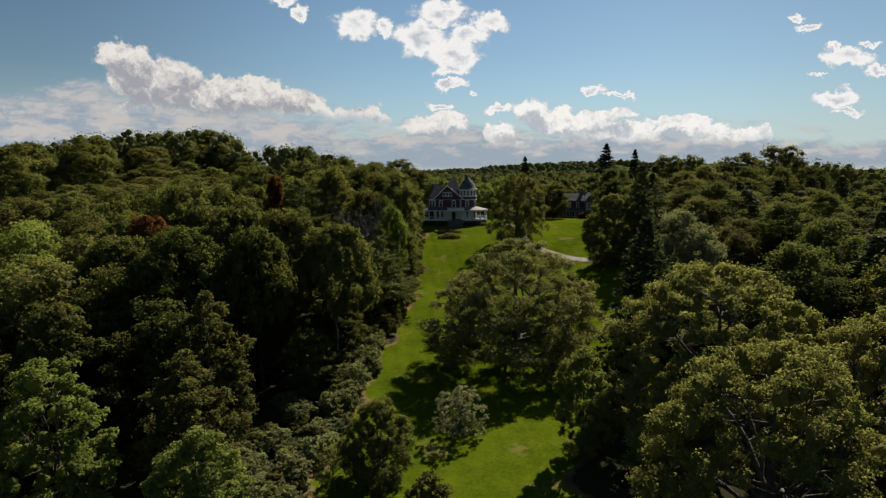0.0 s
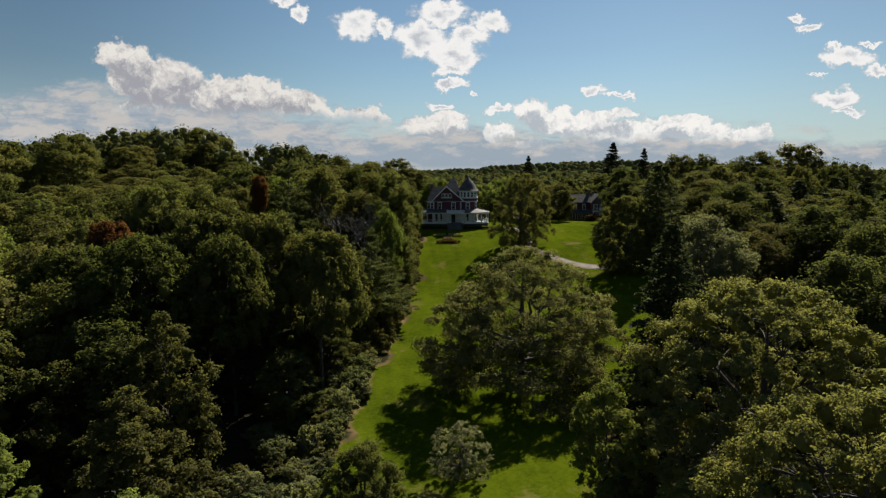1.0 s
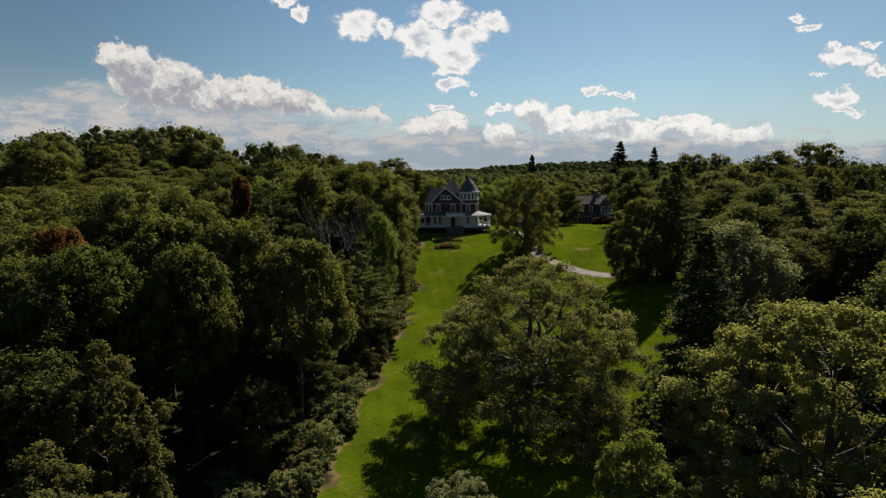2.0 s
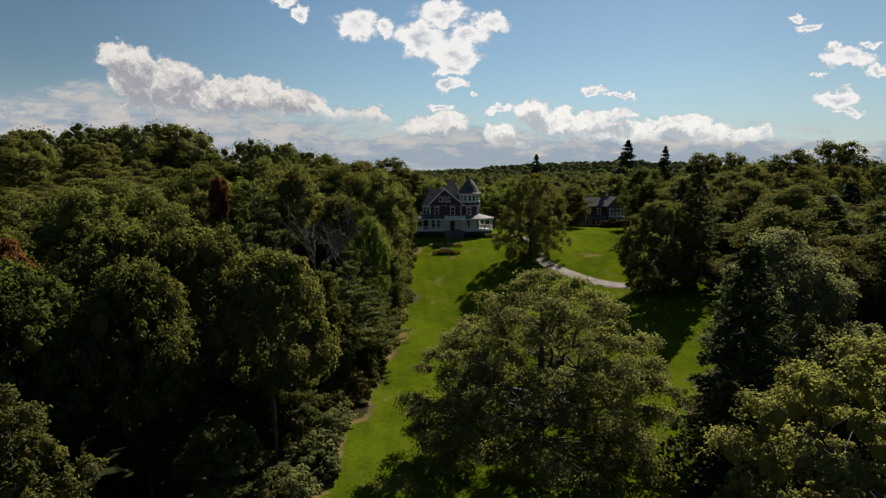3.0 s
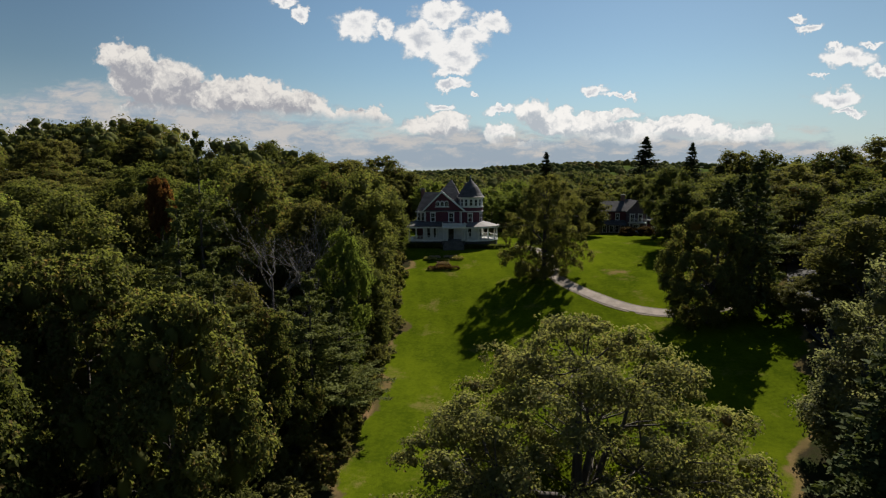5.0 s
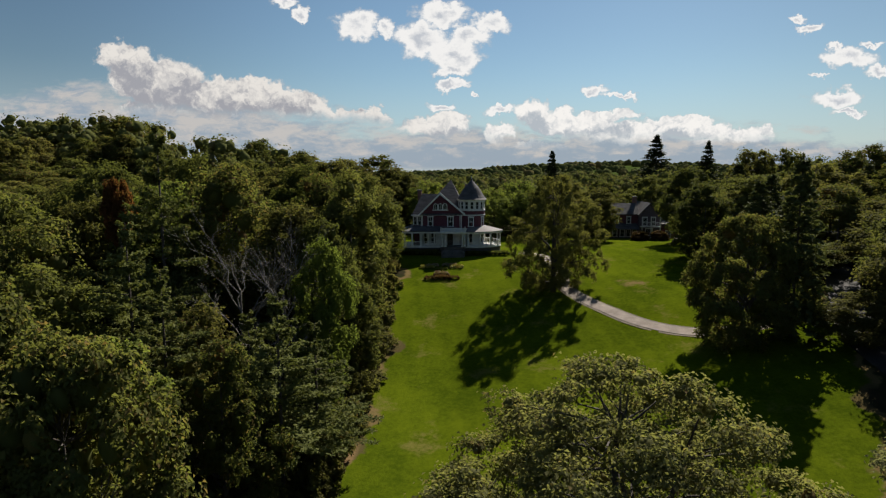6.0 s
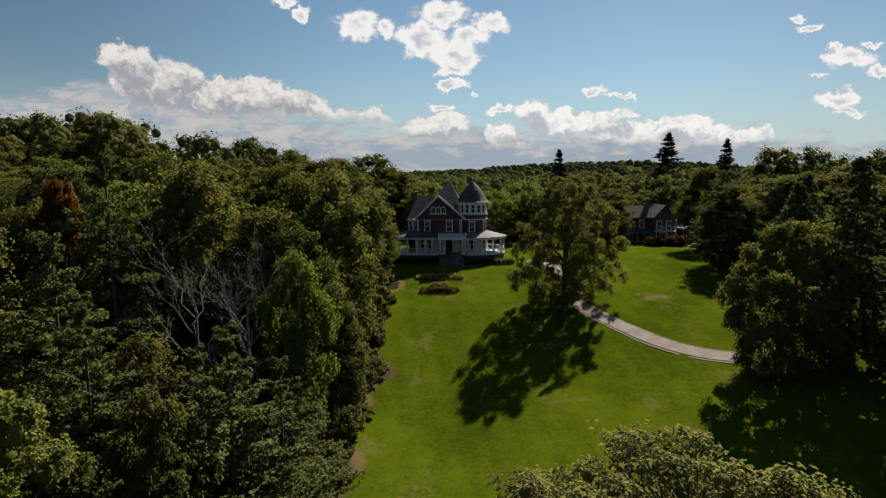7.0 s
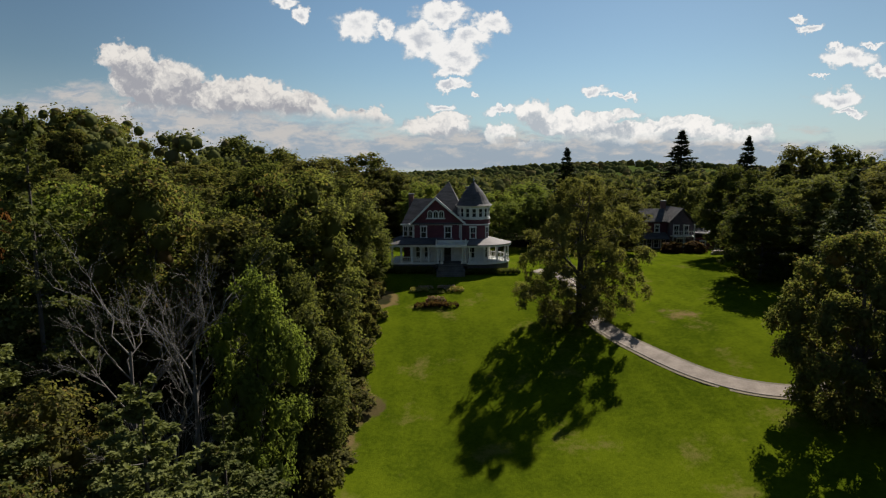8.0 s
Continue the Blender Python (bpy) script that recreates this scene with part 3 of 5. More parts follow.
    chimney = part("chimney", block(-5.6, -4.8, 178.2, 178.9, 8.6, 12.9, 0.02), BRICK, h, "dark brick chimney")
    part("chimney_cap", block(-5.7, -4.7, 178.1, 179.0, 12.9, 13.1, 0.02), STONE, chimney)
    chimney = part("chimney", block(3.9, 4.6, 180.0, 180.8, 9.0, 14.0, 0.02), BRICK, h, "brick chimney behind the roof")
    part("chimney_cap", block(3.8, 4.7, 179.9, 180.9, 14.0, 14.2, 0.02), STONE, chimney)
    for x in (-5.85, -5.0):
        window(h, x, 6.5, 8.0, 0.5, 173.95)
    # windows of the front
    window(h, -2.85, 6.45, 8.1, 0.72, f + 0.02)
    window(h, 0.95, 6.3, 8.1, 0.85, f + 0.02)
    for x in (-3.6, -2.25):
        window(h, x, 2.6, 4.7, 0.85, f - 0.02)
    # turret
    tx, ty, r = 5.0, 173.6, 2.42
    part("turret_wall", lathe([(0, 2.2), (r, 2.2), (r, 5.7), (0, 5.7)], tx, ty, 24), CLAPBOARD, h)
    part("turret_wall", lathe([(0, 5.7), (r, 5.7), (r, 8.42), (r + 0.14, 8.55), (r + 0.14, 9.3), (0, 9.3)], tx, ty, 24), RED, h, "dark red shingled turret wall")
    part("trim_band", lathe([(r + 0.02, 8.42), (r + 0.2, 8.42), (r + 0.2, 8.6), (r + 0.02, 8.6)], tx, ty, 24), WHITE, h)
    part("trim_band", lathe([(0, 9.3), (r + 0.22, 9.3), (r + 0.22, 9.48), (0, 9.48)], tx, ty, 24), WHITE, h)
    part("turret_wall", lathe([(0, 9.48), (r - 0.02, 9.48), (r - 0.02, 11.2), (0, 11.2)], tx, ty, 24), WHITE, h, "white window storey of the turret")
    part("trim_band", lathe([(0, 11.2), (r + 0.3, 11.2), (r + 0.42, 11.45), (0, 11.45)], tx, ty, 24), WHITE, h)
    for k in range(-4, 5):
        window(h, tx, 9.7, 10.95, 0.52, ty - r + 0.02, k * 24.0, (tx, ty), 0)
    window(h, tx, 6.4, 8.05, 0.72, ty - r + 0.02, -4.0, (tx, ty))
    window(h, tx, 6.4, 8.05, 0.60, ty - r + 0.02, 58.0, (tx, ty))
    window(h, tx, 2.7, 4.6, 0.95, ty - r + 0.02, -10.0, (tx, ty))
    window(h, tx, 2.7, 4.6, 0.80, ty - r + 0.02, 48.0, (tx, ty))
    cone = [(r + 0.6, 11.42), (r + 0.22, 11.68), (2.28, 12.2), (1.93, 12.85), (1.5, 13.5), (1.0, 14.1), (0.54, 14.6), (0.22, 14.95), (0.07, 15.2), (0, 15.22)]
    part("turret_roof", lathe([(0, 11.4)] + cone, tx, ty, 24), SLATE, h, "bell-shaped grey slate turret roof")
    part("finial", lathe([(0, 15.1), (0.06, 15.1), (0.05, 15.3), (0.13, 15.4), (0.04, 15.55), (0.02, 15.9), (0, 15.9)], tx, ty, 10), METAL, h)
    # porch to the left of the steps
    part("porch_floor", block(-7.8, -0.9, 169.6, f - 0.01, 2.0, 2.2), WHITE, h)
    part("porch_floor", block(-7.8, -6.5, f, 177.5, 2.0, 2.2), WHITE, h)
    part("porch_skirt", block(-7.7, -0.95, 169.75, 169.85, 0.5, 2.0), DARKWOOD, h, "dark lattice under the porch")
    part("porch_roof", slab([(-8.1, 169.3, 5.0), (-0.7, 169.3, 5.0), (-0.7, f - 0.08, 6.25), (-5.2, f - 0.08, 6.25)], (0, 0, 0.12)), SLATE, h)
    part("porch_roof", slab([(-8.1, 169.3, 5.0), (-5.2, f - 0.08, 6.25), (-6.2, 178.0, 6.25), (-8.1, 178.0, 5.0)], (0, 0, 0.12)), SLATE, h)
    part("porch_fascia", block(-8.05, -0.7, 169.35, 169.5, 4.72, 5.0), WHITE, h)
    part("porch_fascia", block(-8.05, -7.9, 169.5, 178, 4.72, 5.0), WHITE, h)
    for x in (-7.6, -6.2, -4.6, -3.2, -2.0):
        wide = 0.14 if x != -4.6 else 0.2
        col = part("porch_post", block(x - wide, x + wide, 169.7, 169.7 + 2 * wide, 2.2, 4.72, 0.02), WHITE, h)
        part("post_cap", block(x - wide - 0.06, x + wide + 0.06, 169.64, 169.76 + 2 * wide, 4.5, 4.66), WHITE, col)
    rail = part("balustrade", block(-7.75, -7.55, 169.65, 169.85, 2.2, 3.2), WHITE, h, "white porch balustrade")
    baluster_row(rail, (-7.5, 169.8), (-4.8, 169.8), 2.2, 0.9)
    rail = part("balustrade", block(-1.15, -1.0, 169.65, 169.85, 2.2, 3.2), WHITE, h, "white porch balustrade")
    baluster_row(rail, (-4.35, 169.8), (-1.2, 169.8), 2.2, 0.9)
    # entrance with balcony
    part("portico_floor", block(-0.9, 3.8, 168.8, f - 0.02, 1.98, 2.22), DARKSTONE, h)
    part("portico_roof", block(-0.95, 3.85, 168.6, f - 0.1, 4.72, 5.12, 0.03), WHITE, h)
    part("entry_wall", block(1.9, 3.7, f - 0.16, f - 0.04, 2.22, 4.7), WHITE, h)
    door = part("door", block(0.35, 1.45, f - 0.10, f - 0.03, 2.22, 4.35), DARKWOOD, h, "dark panelled front door")
    part("door_frame", block(0.2, 0.35, f - 0.16, f - 0.01, 2.22, 4.5), WHITE, door)
    part("door_frame", block(1.45, 1.6, f - 0.16, f - 0.01, 2.22, 4.5), WHITE, door)
    part("door_panel", block(0.5, 1.3, f - 0.125, f - 0.101, 3.2, 4.2), GLASS, door)
    for x in (-0.6, 0.0, 3.2, 3.6):
        col = part("column", lathe([(0, 2.22), (0.2, 2.22), (0.2, 2.4), (0.15, 2.45), (0.13, 4.45), (0.2, 4.55), (0.2, 4.72), (0, 4.72)], x, 169.1, 12), WHITE, h, "white round entrance column")
        part("plinth", block(x - 0.24, x + 0.24, 168.86, 169.34, 2.22, 2.5), WHITE, col)
    balcony = part("balcony", block(-0.9, -0.7, 168.7, 168.9, 5.12, 6.3), WHITE, h, "white balcony balustrade over the entrance")
    part("newel", block(3.6, 3.8, 168.7, 168.9, 5.12, 6.3), WHITE, balcony)
    part("newel", block(1.35, 1.55, 168.7, 168.9, 5.12, 6.2), WHITE, balcony)
    baluster_row(balcony, (-0.7, 168.8), (1.35, 168.8), 5.12, 0.95)
    baluster_row(balcony, (1.55, 168.8), (3.6, 168.8), 5.12, 0.95)
    baluster_row(balcony, (3.7, 168.95), (3.7, 171.8), 5.12, 0.95)
    baluster_row(balcony, (-0.8, 168.95), (-0.8, 171.8), 5.12, 0.95)
    steps = part("steps", block(-0.5, 3.3, 168.5, 168.82, 0.3, 1.92), DARKSTONE, h, "grey stone front steps")
    for k in range(1, 6):
        part("step", block(-0.5, 3.3, 168.5 - 0.32 * k, 168.5 - 0.32 * (k - 1), 0.2, 1.92 - 0.2 * k, 0.015), DARKSTONE, steps)
    for x in (-0.75, 3.3):
        part("cheek_wall", block(x, x + 0.25, 166.9, 168.78, 0.2, 1.5, 0.02), DARKSTONE, steps)
    # rounded porch about the turret
    part("porch_roof", lathe([(r - 0.05, 6.45), (6.0, 5.02), (6.0, 4.92), (r - 0.05, 6.3)], tx, ty, 26, -102, 62, 0.76), PORCH_ROOF, h, "pale grey roof of the rounded porch")
    part("porch_fascia", lathe([(5.7, 4.66), (5.9, 4.66), (5.9, 4.93), (5.7, 4.93)], tx, ty, 26, -102, 62, 0.76), WHITE, h)
    part("porch_floor", lathe([(0.5, 2.0), (5.7, 2.0), (5.7, 2.2), (0.5, 2.2)], tx, ty, 26, -102, 62, 0.76), WHITE, h)
    part("porch_skirt", lathe([(5.5, 0.4), (5.6, 0.4), (5.6, 2.0), (5.5, 2.0)], tx, ty, 26, -102, 62, 0.76), DARKWOOD, h)
    for a in (-98, -74, -50, -26, -2, 22, 46, 60):
        px, py = tx + 5.5 * math.cos(radians(a)), ty + 5.5 * 0.76 * math.sin(radians(a))
        col = part("porch_post", lathe([(0, 2.2), (0.17, 2.2), (0.13, 2.4), (0.11, 4.4), (0.18, 4.66), (0, 4.66)], px, py, 10), WHITE, h)
        part("post_base", block(px - 0.19, px + 0.19, py - 0.19, py + 0.19, 2.2, 2.42), WHITE, col)
    for a in range(-98, 60, 12):
        ends = [(tx + 5.5 * math.cos(radians(b)), ty + 5.5 * 0.76 * math.sin(radians(b))) for b in (a + 0.6, a + 11.4)]
        rail = part("balustrade", block(ends[0][0] - 0.05, ends[0][0] + 0.05, ends[0][1] - 0.05, ends[0][1] + 0.05, 2.2, 3.15), WHITE, h)
        baluster_row(rail, *ends, 2.2, 0.85, 0.3)
    part("downpipe", beam((-4.35, f - 0.1, 5.2), (-4.35, f - 0.1, 8.4), 0.05), WHITE, h)
    part("downpipe", beam((2.75, f - 0.1, 6.2), (2.75, f - 0.1, 8.4), 0.05), WHITE, h)
    lift_ground_floor(h, 0.55)
    return h


def lift_ground_floor(h, rise):
    """Sets the porch, steps and ground floor higher, up to the eaves of the porch."""
    done = set()
    for ob in h.children_recursive:
        if ob.data.name not in done:
            done.add(ob.data.name)
            for v in ob.data.vertices:
                v.co.z += rise * min(max((6.5 - v.co.z) / 1.3, 0.0), 1.0)


red_house()


# ---- the second house among the trees ----
def far_house():
    h = thing("house", 46, 202, 0.6, "dark red two-storey house with white balcony, half hidden by trees", "house")
    f = 198.0
    part("wall", block(38.5, 44.4, f, 206, 0.4, 3.9), PLUM, h, "dark ground floor wall")
    part("wall", block(38.4, 44.5, f - 0.05, 206, 3.9, 6.6), RED, h, "dark red upper wall")
    part("roof", slab([(38.0, f - 0.5, 6.6), (44.9, f - 0.5, 6.6), (44.6, 200.4, 9.0), (38.4, 200.4, 9.0)], (0, 0, 0.2)), SLATE, h)
    part("roof", slab([(38.0, 206.5, 6.6), (44.9, 206.5, 6.6), (44.6, 200.4, 9.0), (38.4, 200.4, 9.0)], (0, 0, 0.2)), SLATE, h)
    part("gable_wall", slab([(38.45, f, 6.6), (38.45, 206, 6.6), (38.45, 200.4, 8.9)], (0.2, 0, 0)), RED, h)
    part("lean_to_roof", slab([(38.0, f - 2.4, 3.4), (44.2, f - 2.4, 3.4), (44.2, f - 0.06, 4.5), (38.0, f - 0.06, 4.5)], (0, 0, 0.12)), SLATE, h)
    part("wall", block(44.5, 49.2, f - 1.2, 206, 0.4, 6.5), PLUM, h)
    part("roof", slab([(44.2, f - 1.7, 6.5), (46.8, f - 1.7, 9.3), (46.8, 206.4, 9.3), (44.2, 206.4, 6.5)], (0, 0, 0.2)), SLATE, h, "grey gable roof")
    part("roof", slab([(49.5, f - 1.7, 6.5), (46.8, f - 1.7, 9.3), (46.8, 206.4, 9.3), (49.5, 206.4, 6.5)], (0, 0, 0.2)), SLATE, h)
    part("gable_wall", slab([(44.6, f - 1.25, 6.5), (49.1, f - 1.25, 6.5), (46.8, f - 1.25, 9.1)], (0, 0.2, 0)), PLUM, h)
    part("wall", block(49.2, 61.0, f - 0.4, 205, 0.3, 3.6), RED, h, "low dark red garage wing")
    part("wing_roof", slab([(49.0, f - 1.0, 4.5), (61.4, f - 1.0, 3.6), (61.4, 205.4, 3.9), (49.0, 205.4, 5.2)], (0, 0, 0.16)), SLATE, h)
    part("eave_board", slab([(49.0, f - 1.08, 4.35), (61.4, f - 1.08, 3.45), (61.4, f - 1.08, 3.7), (49.0, f - 1.08, 4.6)], (0, 0.07, 0)), PLUM, h, "dark sloping eave board")
    c = part("chimney", block(44.0, 44.9, 200.5, 201.3, 6.8, 10.6, 0.03), BRICK, h, "dark brick chimney")
    part("chimney_cap", block(43.92, 44.98, 200.42, 201.38, 10.6, 10.8), STONE, c)
    for x in (39.6, 42.4):
        window(h, x, 4.7, 6.1, 0.7, f - 0.06)
    for x in (39.3, 41.0, 42.4, 43.8):
        window(h, x, 1.6, 3.1, 0.8, f - 0.01)
    window(h, 46.8, 2.0, 3.4, 1.4, f - 1.21, bars=2)
    for x in (51.5, 54.5):
        window(h, x, 1.4, 2.8, 0.9, f - 0.41)
    b = part("balcony", block(44.7, 49.0, f - 2.6, f - 1.21, 3.9, 4.1), WHITE, h, "white upper balcony")
    for x in (44.8, 46.85, 48.9):
        part("balcony_post", block(x - 0.09, x + 0.09, f - 2.6, f - 2.42, 0.6, 6.4), WHITE, b)
    baluster_row(b, (44.9, f - 2.5), (48.8, f - 2.5), 4.1, 0.95)
    window(h, 45.8, 4.3, 6.0, 0.8, f - 1.21)
    window(h, 47.7, 4.3, 6.0, 0.8, f - 1.21)
    return h


far_house()


# ---- plants ----
R = np.random.default_rng(11)
G = (1 + 5**0.5) / 2
ICO_V = np.array([(-1, G, 0), (1, G, 0), (-1, -G, 0), (1, -G, 0), (0, -1, G), (0, 1, G), (0, -1, -G), (0, 1, -G), (G, 0, -1), (G, 0, 1), (-G, 0, -1), (-G, 0, 1)]) / math.hypot(1, G)
ICO_F = np.array([f for f in [(a, b, c) for a in range(12) for b in range(a + 1, 12) for c in range(b + 1, 12)]
                  if all(np.linalg.norm(ICO_V[f[i]] - ICO_V[f[i - 1]]) < 1.1 for i in range(3))])
ICO_F = np.array([f if np.dot(np.cross(ICO_V[f[1]] - ICO_V[f[0]], ICO_V[f[2]] - ICO_V[f[0]]), ICO_V[f[0]]) > 0 else f[::-1] for f in ICO_F])


def unit(v):
    return v / np.maximum(np.linalg.norm(v, axis=-1, keepdims=True), 1e-9)


def sprays(at, facing, size, long=1.0, fold=0.25):
    """Folded leaf sprays: at, the way each faces, its size. Gives vertices and triangles."""
    n = len(at)
    a = unit(np.cross(facing, unit(R.normal(size=(n, 3)))))
    b = np.cross(facing, a)
    s = np.asarray(size)[:, None] * R.uniform(0.7, 1.3, (n, 1))
    w = R.uniform(0.28, 0.46, (n, 1))
    lift = facing * s * fold
    bend = a * s * R.uniform(-0.12, 0.12, (n, 1))
    v = np.stack([at - a * s * 0.5 * long - lift * 0.3, at + b * s * w + lift + bend, at + a * s * 0.5 * long - lift * 0.5, at - b * s * w + lift - bend], 1)
    k = np.arange(n)[:, None] * 4
    return v.reshape(-1, 3), np.concatenate([k + [[0, 1, 2]], k + [[0, 2, 3]]])


def merged(pieces):
    vs, fs, base = [], [], 0
    for v, f in pieces:
        vs.append(v)
        fs.append(f + base)
        base += len(v)
    return np.concatenate(vs), np.concatenate(fs)


def tri_mesh(name, v, f, mat):
    me = bpy.data.meshes.new(name)
    me.vertices.add(len(v))
    me.vertices.foreach_set("co", np.ascontiguousarray(v, dtype=np.float32).ravel())
    me.loops.add(len(f) * 3)
    me.loops.foreach_set("vertex_index", np.ascontiguousarray(f, dtype=np.int32).ravel())
    me.polygons.add(len(f))
    me.polygons.foreach_set("loop_start", np.arange(0, len(f) * 3, 3, dtype=np.int32))
    me.materials.append(mat)
    me.update(calc_edges=True)
    me.validate()
    return me


def cores(at, radius, shrink=0.72):
    """Rough twenty-sided lumps: far leaf masses, and fillers inside foliage that stop light."""
    n = len(at)
    jit = R.uniform(0.75, 1.2, (n, 12, 1))
    v = at[:, None] + ICO_V[None] * jit * (radius[:, None, None] * shrink)
    k = np.arange(n)[:, None, None] * 12
    return v.reshape(-1, 3), (ICO_F[None] + k).reshape(-1, 3)


def tube(points, radii, sides=6):
    points, radii = np.array(points, float), np.array(radii, float)
    way = unit(np.gradient(points, axis=0))
    x = unit(np.cross(way, np.array([0.31, 0.9, 0.2])))
    y = np.cross(way, x)
    a = np.arange(sides) * 2 * math.pi / sides
    v = points[:, None] + radii[:, None, None] * (np.cos(a)[None, :, None] * x[:, None] + np.sin(a)[None, :, None] * y[:, None])
    f = []
    for i in range(len(points) - 1):
        for k in range(sides):
            p, q = i * sides + k, i * sides + (k + 1) % sides
            f += [(p, q, q + sides), (p, q + sides, p + sides)]
    return v.reshape(-1, 3), np.array(f)


def limb(p, q, r0, r1, sag=0.0, steps=5, crook=0.06):
    """A crooked limb from p to q."""
    p, q = np.array(p, float), np.array(q, float)
    s = np.linspace(0, 1, steps)[:, None]
    pts = p + (q - p) * s
    pts[:, 2] += (sag * np.sin(s * math.pi))[:, 0]
    pts[1:-1] += R.normal(0, crook * np.linalg.norm(q - p), (steps - 2, 3)) * 0.5
    return tube(pts, np.linspace(r0, r1, steps), 6)


PROFILES = {
    "broad": ([0, 0.12, 0.35, 0.6, 0.8, 0.93, 1.0], [0.55, 0.82, 1.0, 0.93, 0.70, 0.42, 0.12]),
    "dome": ([0, 0.15, 0.4, 0.65, 0.85, 1.0], [0.9, 1.0, 0.97, 0.82, 0.52, 0.1]),
    "skirt": ([0, 0.2, 0.4, 0.6, 0.8, 0.93, 1.0], [0.97, 1.0, 0.93, 0.76, 0.46, 0.24, 0.08]),
    "plume": ([0, 0.15, 0.38, 0.62, 0.85, 1.0], [0.62, 0.92, 1.0, 0.74, 0.48, 0.16]),
    "oval": ([0, 0.2, 0.45, 0.7, 0.9, 1.0], [0.45, 0.85, 1.0, 0.82, 0.42, 0.1]),
    "tall": ([0, 0.15, 0.35, 0.6, 0.85, 1.0], [0.62, 0.92, 1.0, 0.80, 0.45, 0.1]),
}


def apart(count, draw, tries=12):
    """Points drawn so that they keep away from one another."""
    pts = [draw(1)[0]]
    for _ in range(count - 1):
        c = draw(tries)
        d = np.linalg.norm(c[:, None] - np.array(pts)[None], axis=2).min(1)
        pts.append(c[int(np.argmax(d))])
    return np.array(pts)


def crown_mesh(name, mat, radius, base, top, shape, lobes, lobe_r, per_lobe, leaves, leaf, flat=0.95, heart=0.55, hang=0.0, wob=0.11, shell=(0.7, 1.0), up=0.5, low=1.15, clump=0.48, inner=5, tuft=1.15, out_bias=0.75):
    """A crown of rounded boughs, each a heap of leafy clumps, inside an uneven outline with gaps. Gives the mesh and the boughs."""
    hs, rs = PROFILES[shape]
    p1, p2, p3 = R.uniform(0, 6.283, 3)

    def draw(n):
        h = R.beta(low, 0.95, n)
        a = R.uniform(0, 6.283, n)
        lobing = 1 + wob * np.sin(2 * a + p1 + 3 * h) + 0.8 * wob * np.sin(3 * a + p2 - 4 * h) + 0.6 * wob * np.sin(5 * a + p3 + 9 * h)
        out = np.maximum(np.interp(h, hs, rs) * radius * lobing * R.uniform(*shell, n) - lobe_r * radius * 0.45, 0.0)
        return np.stack([out * np.cos(a), out * np.sin(a), base + (top - base) * h], 1)

    tip = apart(lobes, draw)
    size = lobe_r * radius * R.uniform(0.7, 1.3, lobes)
    tip[:, 2] = np.clip(tip[:, 2], base, top - size * 0.9)
    middle = np.array([0, 0, base + (top - base) * 0.4])
    outward = unit(tip - middle)
    who = np.repeat(np.arange(lobes), np.maximum(5, (per_lobe * (size / size.mean()) ** 2).astype(int)))
    way = unit(R.normal(size=(len(who), 3)) + out_bias * outward[who] + np.array([0, 0, 0.5]))
    at = tip[who] + way * (size[who] * R.uniform(0.5, 1.0, len(who)))[:, None] * np.array([1.08, 1.08, flat])
    at[:, 2] -= hang * R.random(len(at)) ** 2 * size[who]
    rad = size[who] * clump * R.uniform(0.7, 1.35, len(who))
    k = np.repeat(np.arange(len(at)), leaves)
    spray_way = unit(R.normal(size=(len(k), 3)) + 0.5 * way[k] + np.array([0, 0, 0.35]))
    place = at[k] + spray_way * (rad[k] * R.uniform(0.2, tuft, len(k)))[:, None] * np.array([1.1, 1.1, 0.9 * flat])
    place[:, 2] -= hang * R.random(len(k)) ** 2 * rad[k] * 1.6
    face = unit(spray_way * 0.5 + 0.35 * way[k] + R.normal(0, 0.36, (len(k), 3)) + np.array([0, 0, up]))
    pieces = [sprays(place, face, np.full(len(k), leaf), 1.15)]
    # opaque lumps hidden in the boughs, put in to keep light from passing
    if heart:
        pieces.append(cores(tip, size * min(flat + 0.1, 1.0), heart))
    if inner:
        # added lumps round the trunk, hidden by leaves, that block sunlight through the crown
        hi = R.uniform(0.1, 0.75, inner)
        ai = np.arange(inner) * 2.4
        ri = np.interp(hi, hs, rs) * radius * R.uniform(0.05, 0.4, inner)
        mid = np.stack([ri * np.cos(ai), ri * np.sin(ai), base + (top - base) * hi], 1)
        pieces.append(cores(mid, radius * R.uniform(0.12, 0.2, inner) * np.interp(hi, hs, rs), 1.0))
    v, f = merged(pieces)
    return tri_mesh(name, v, f, mat), tip


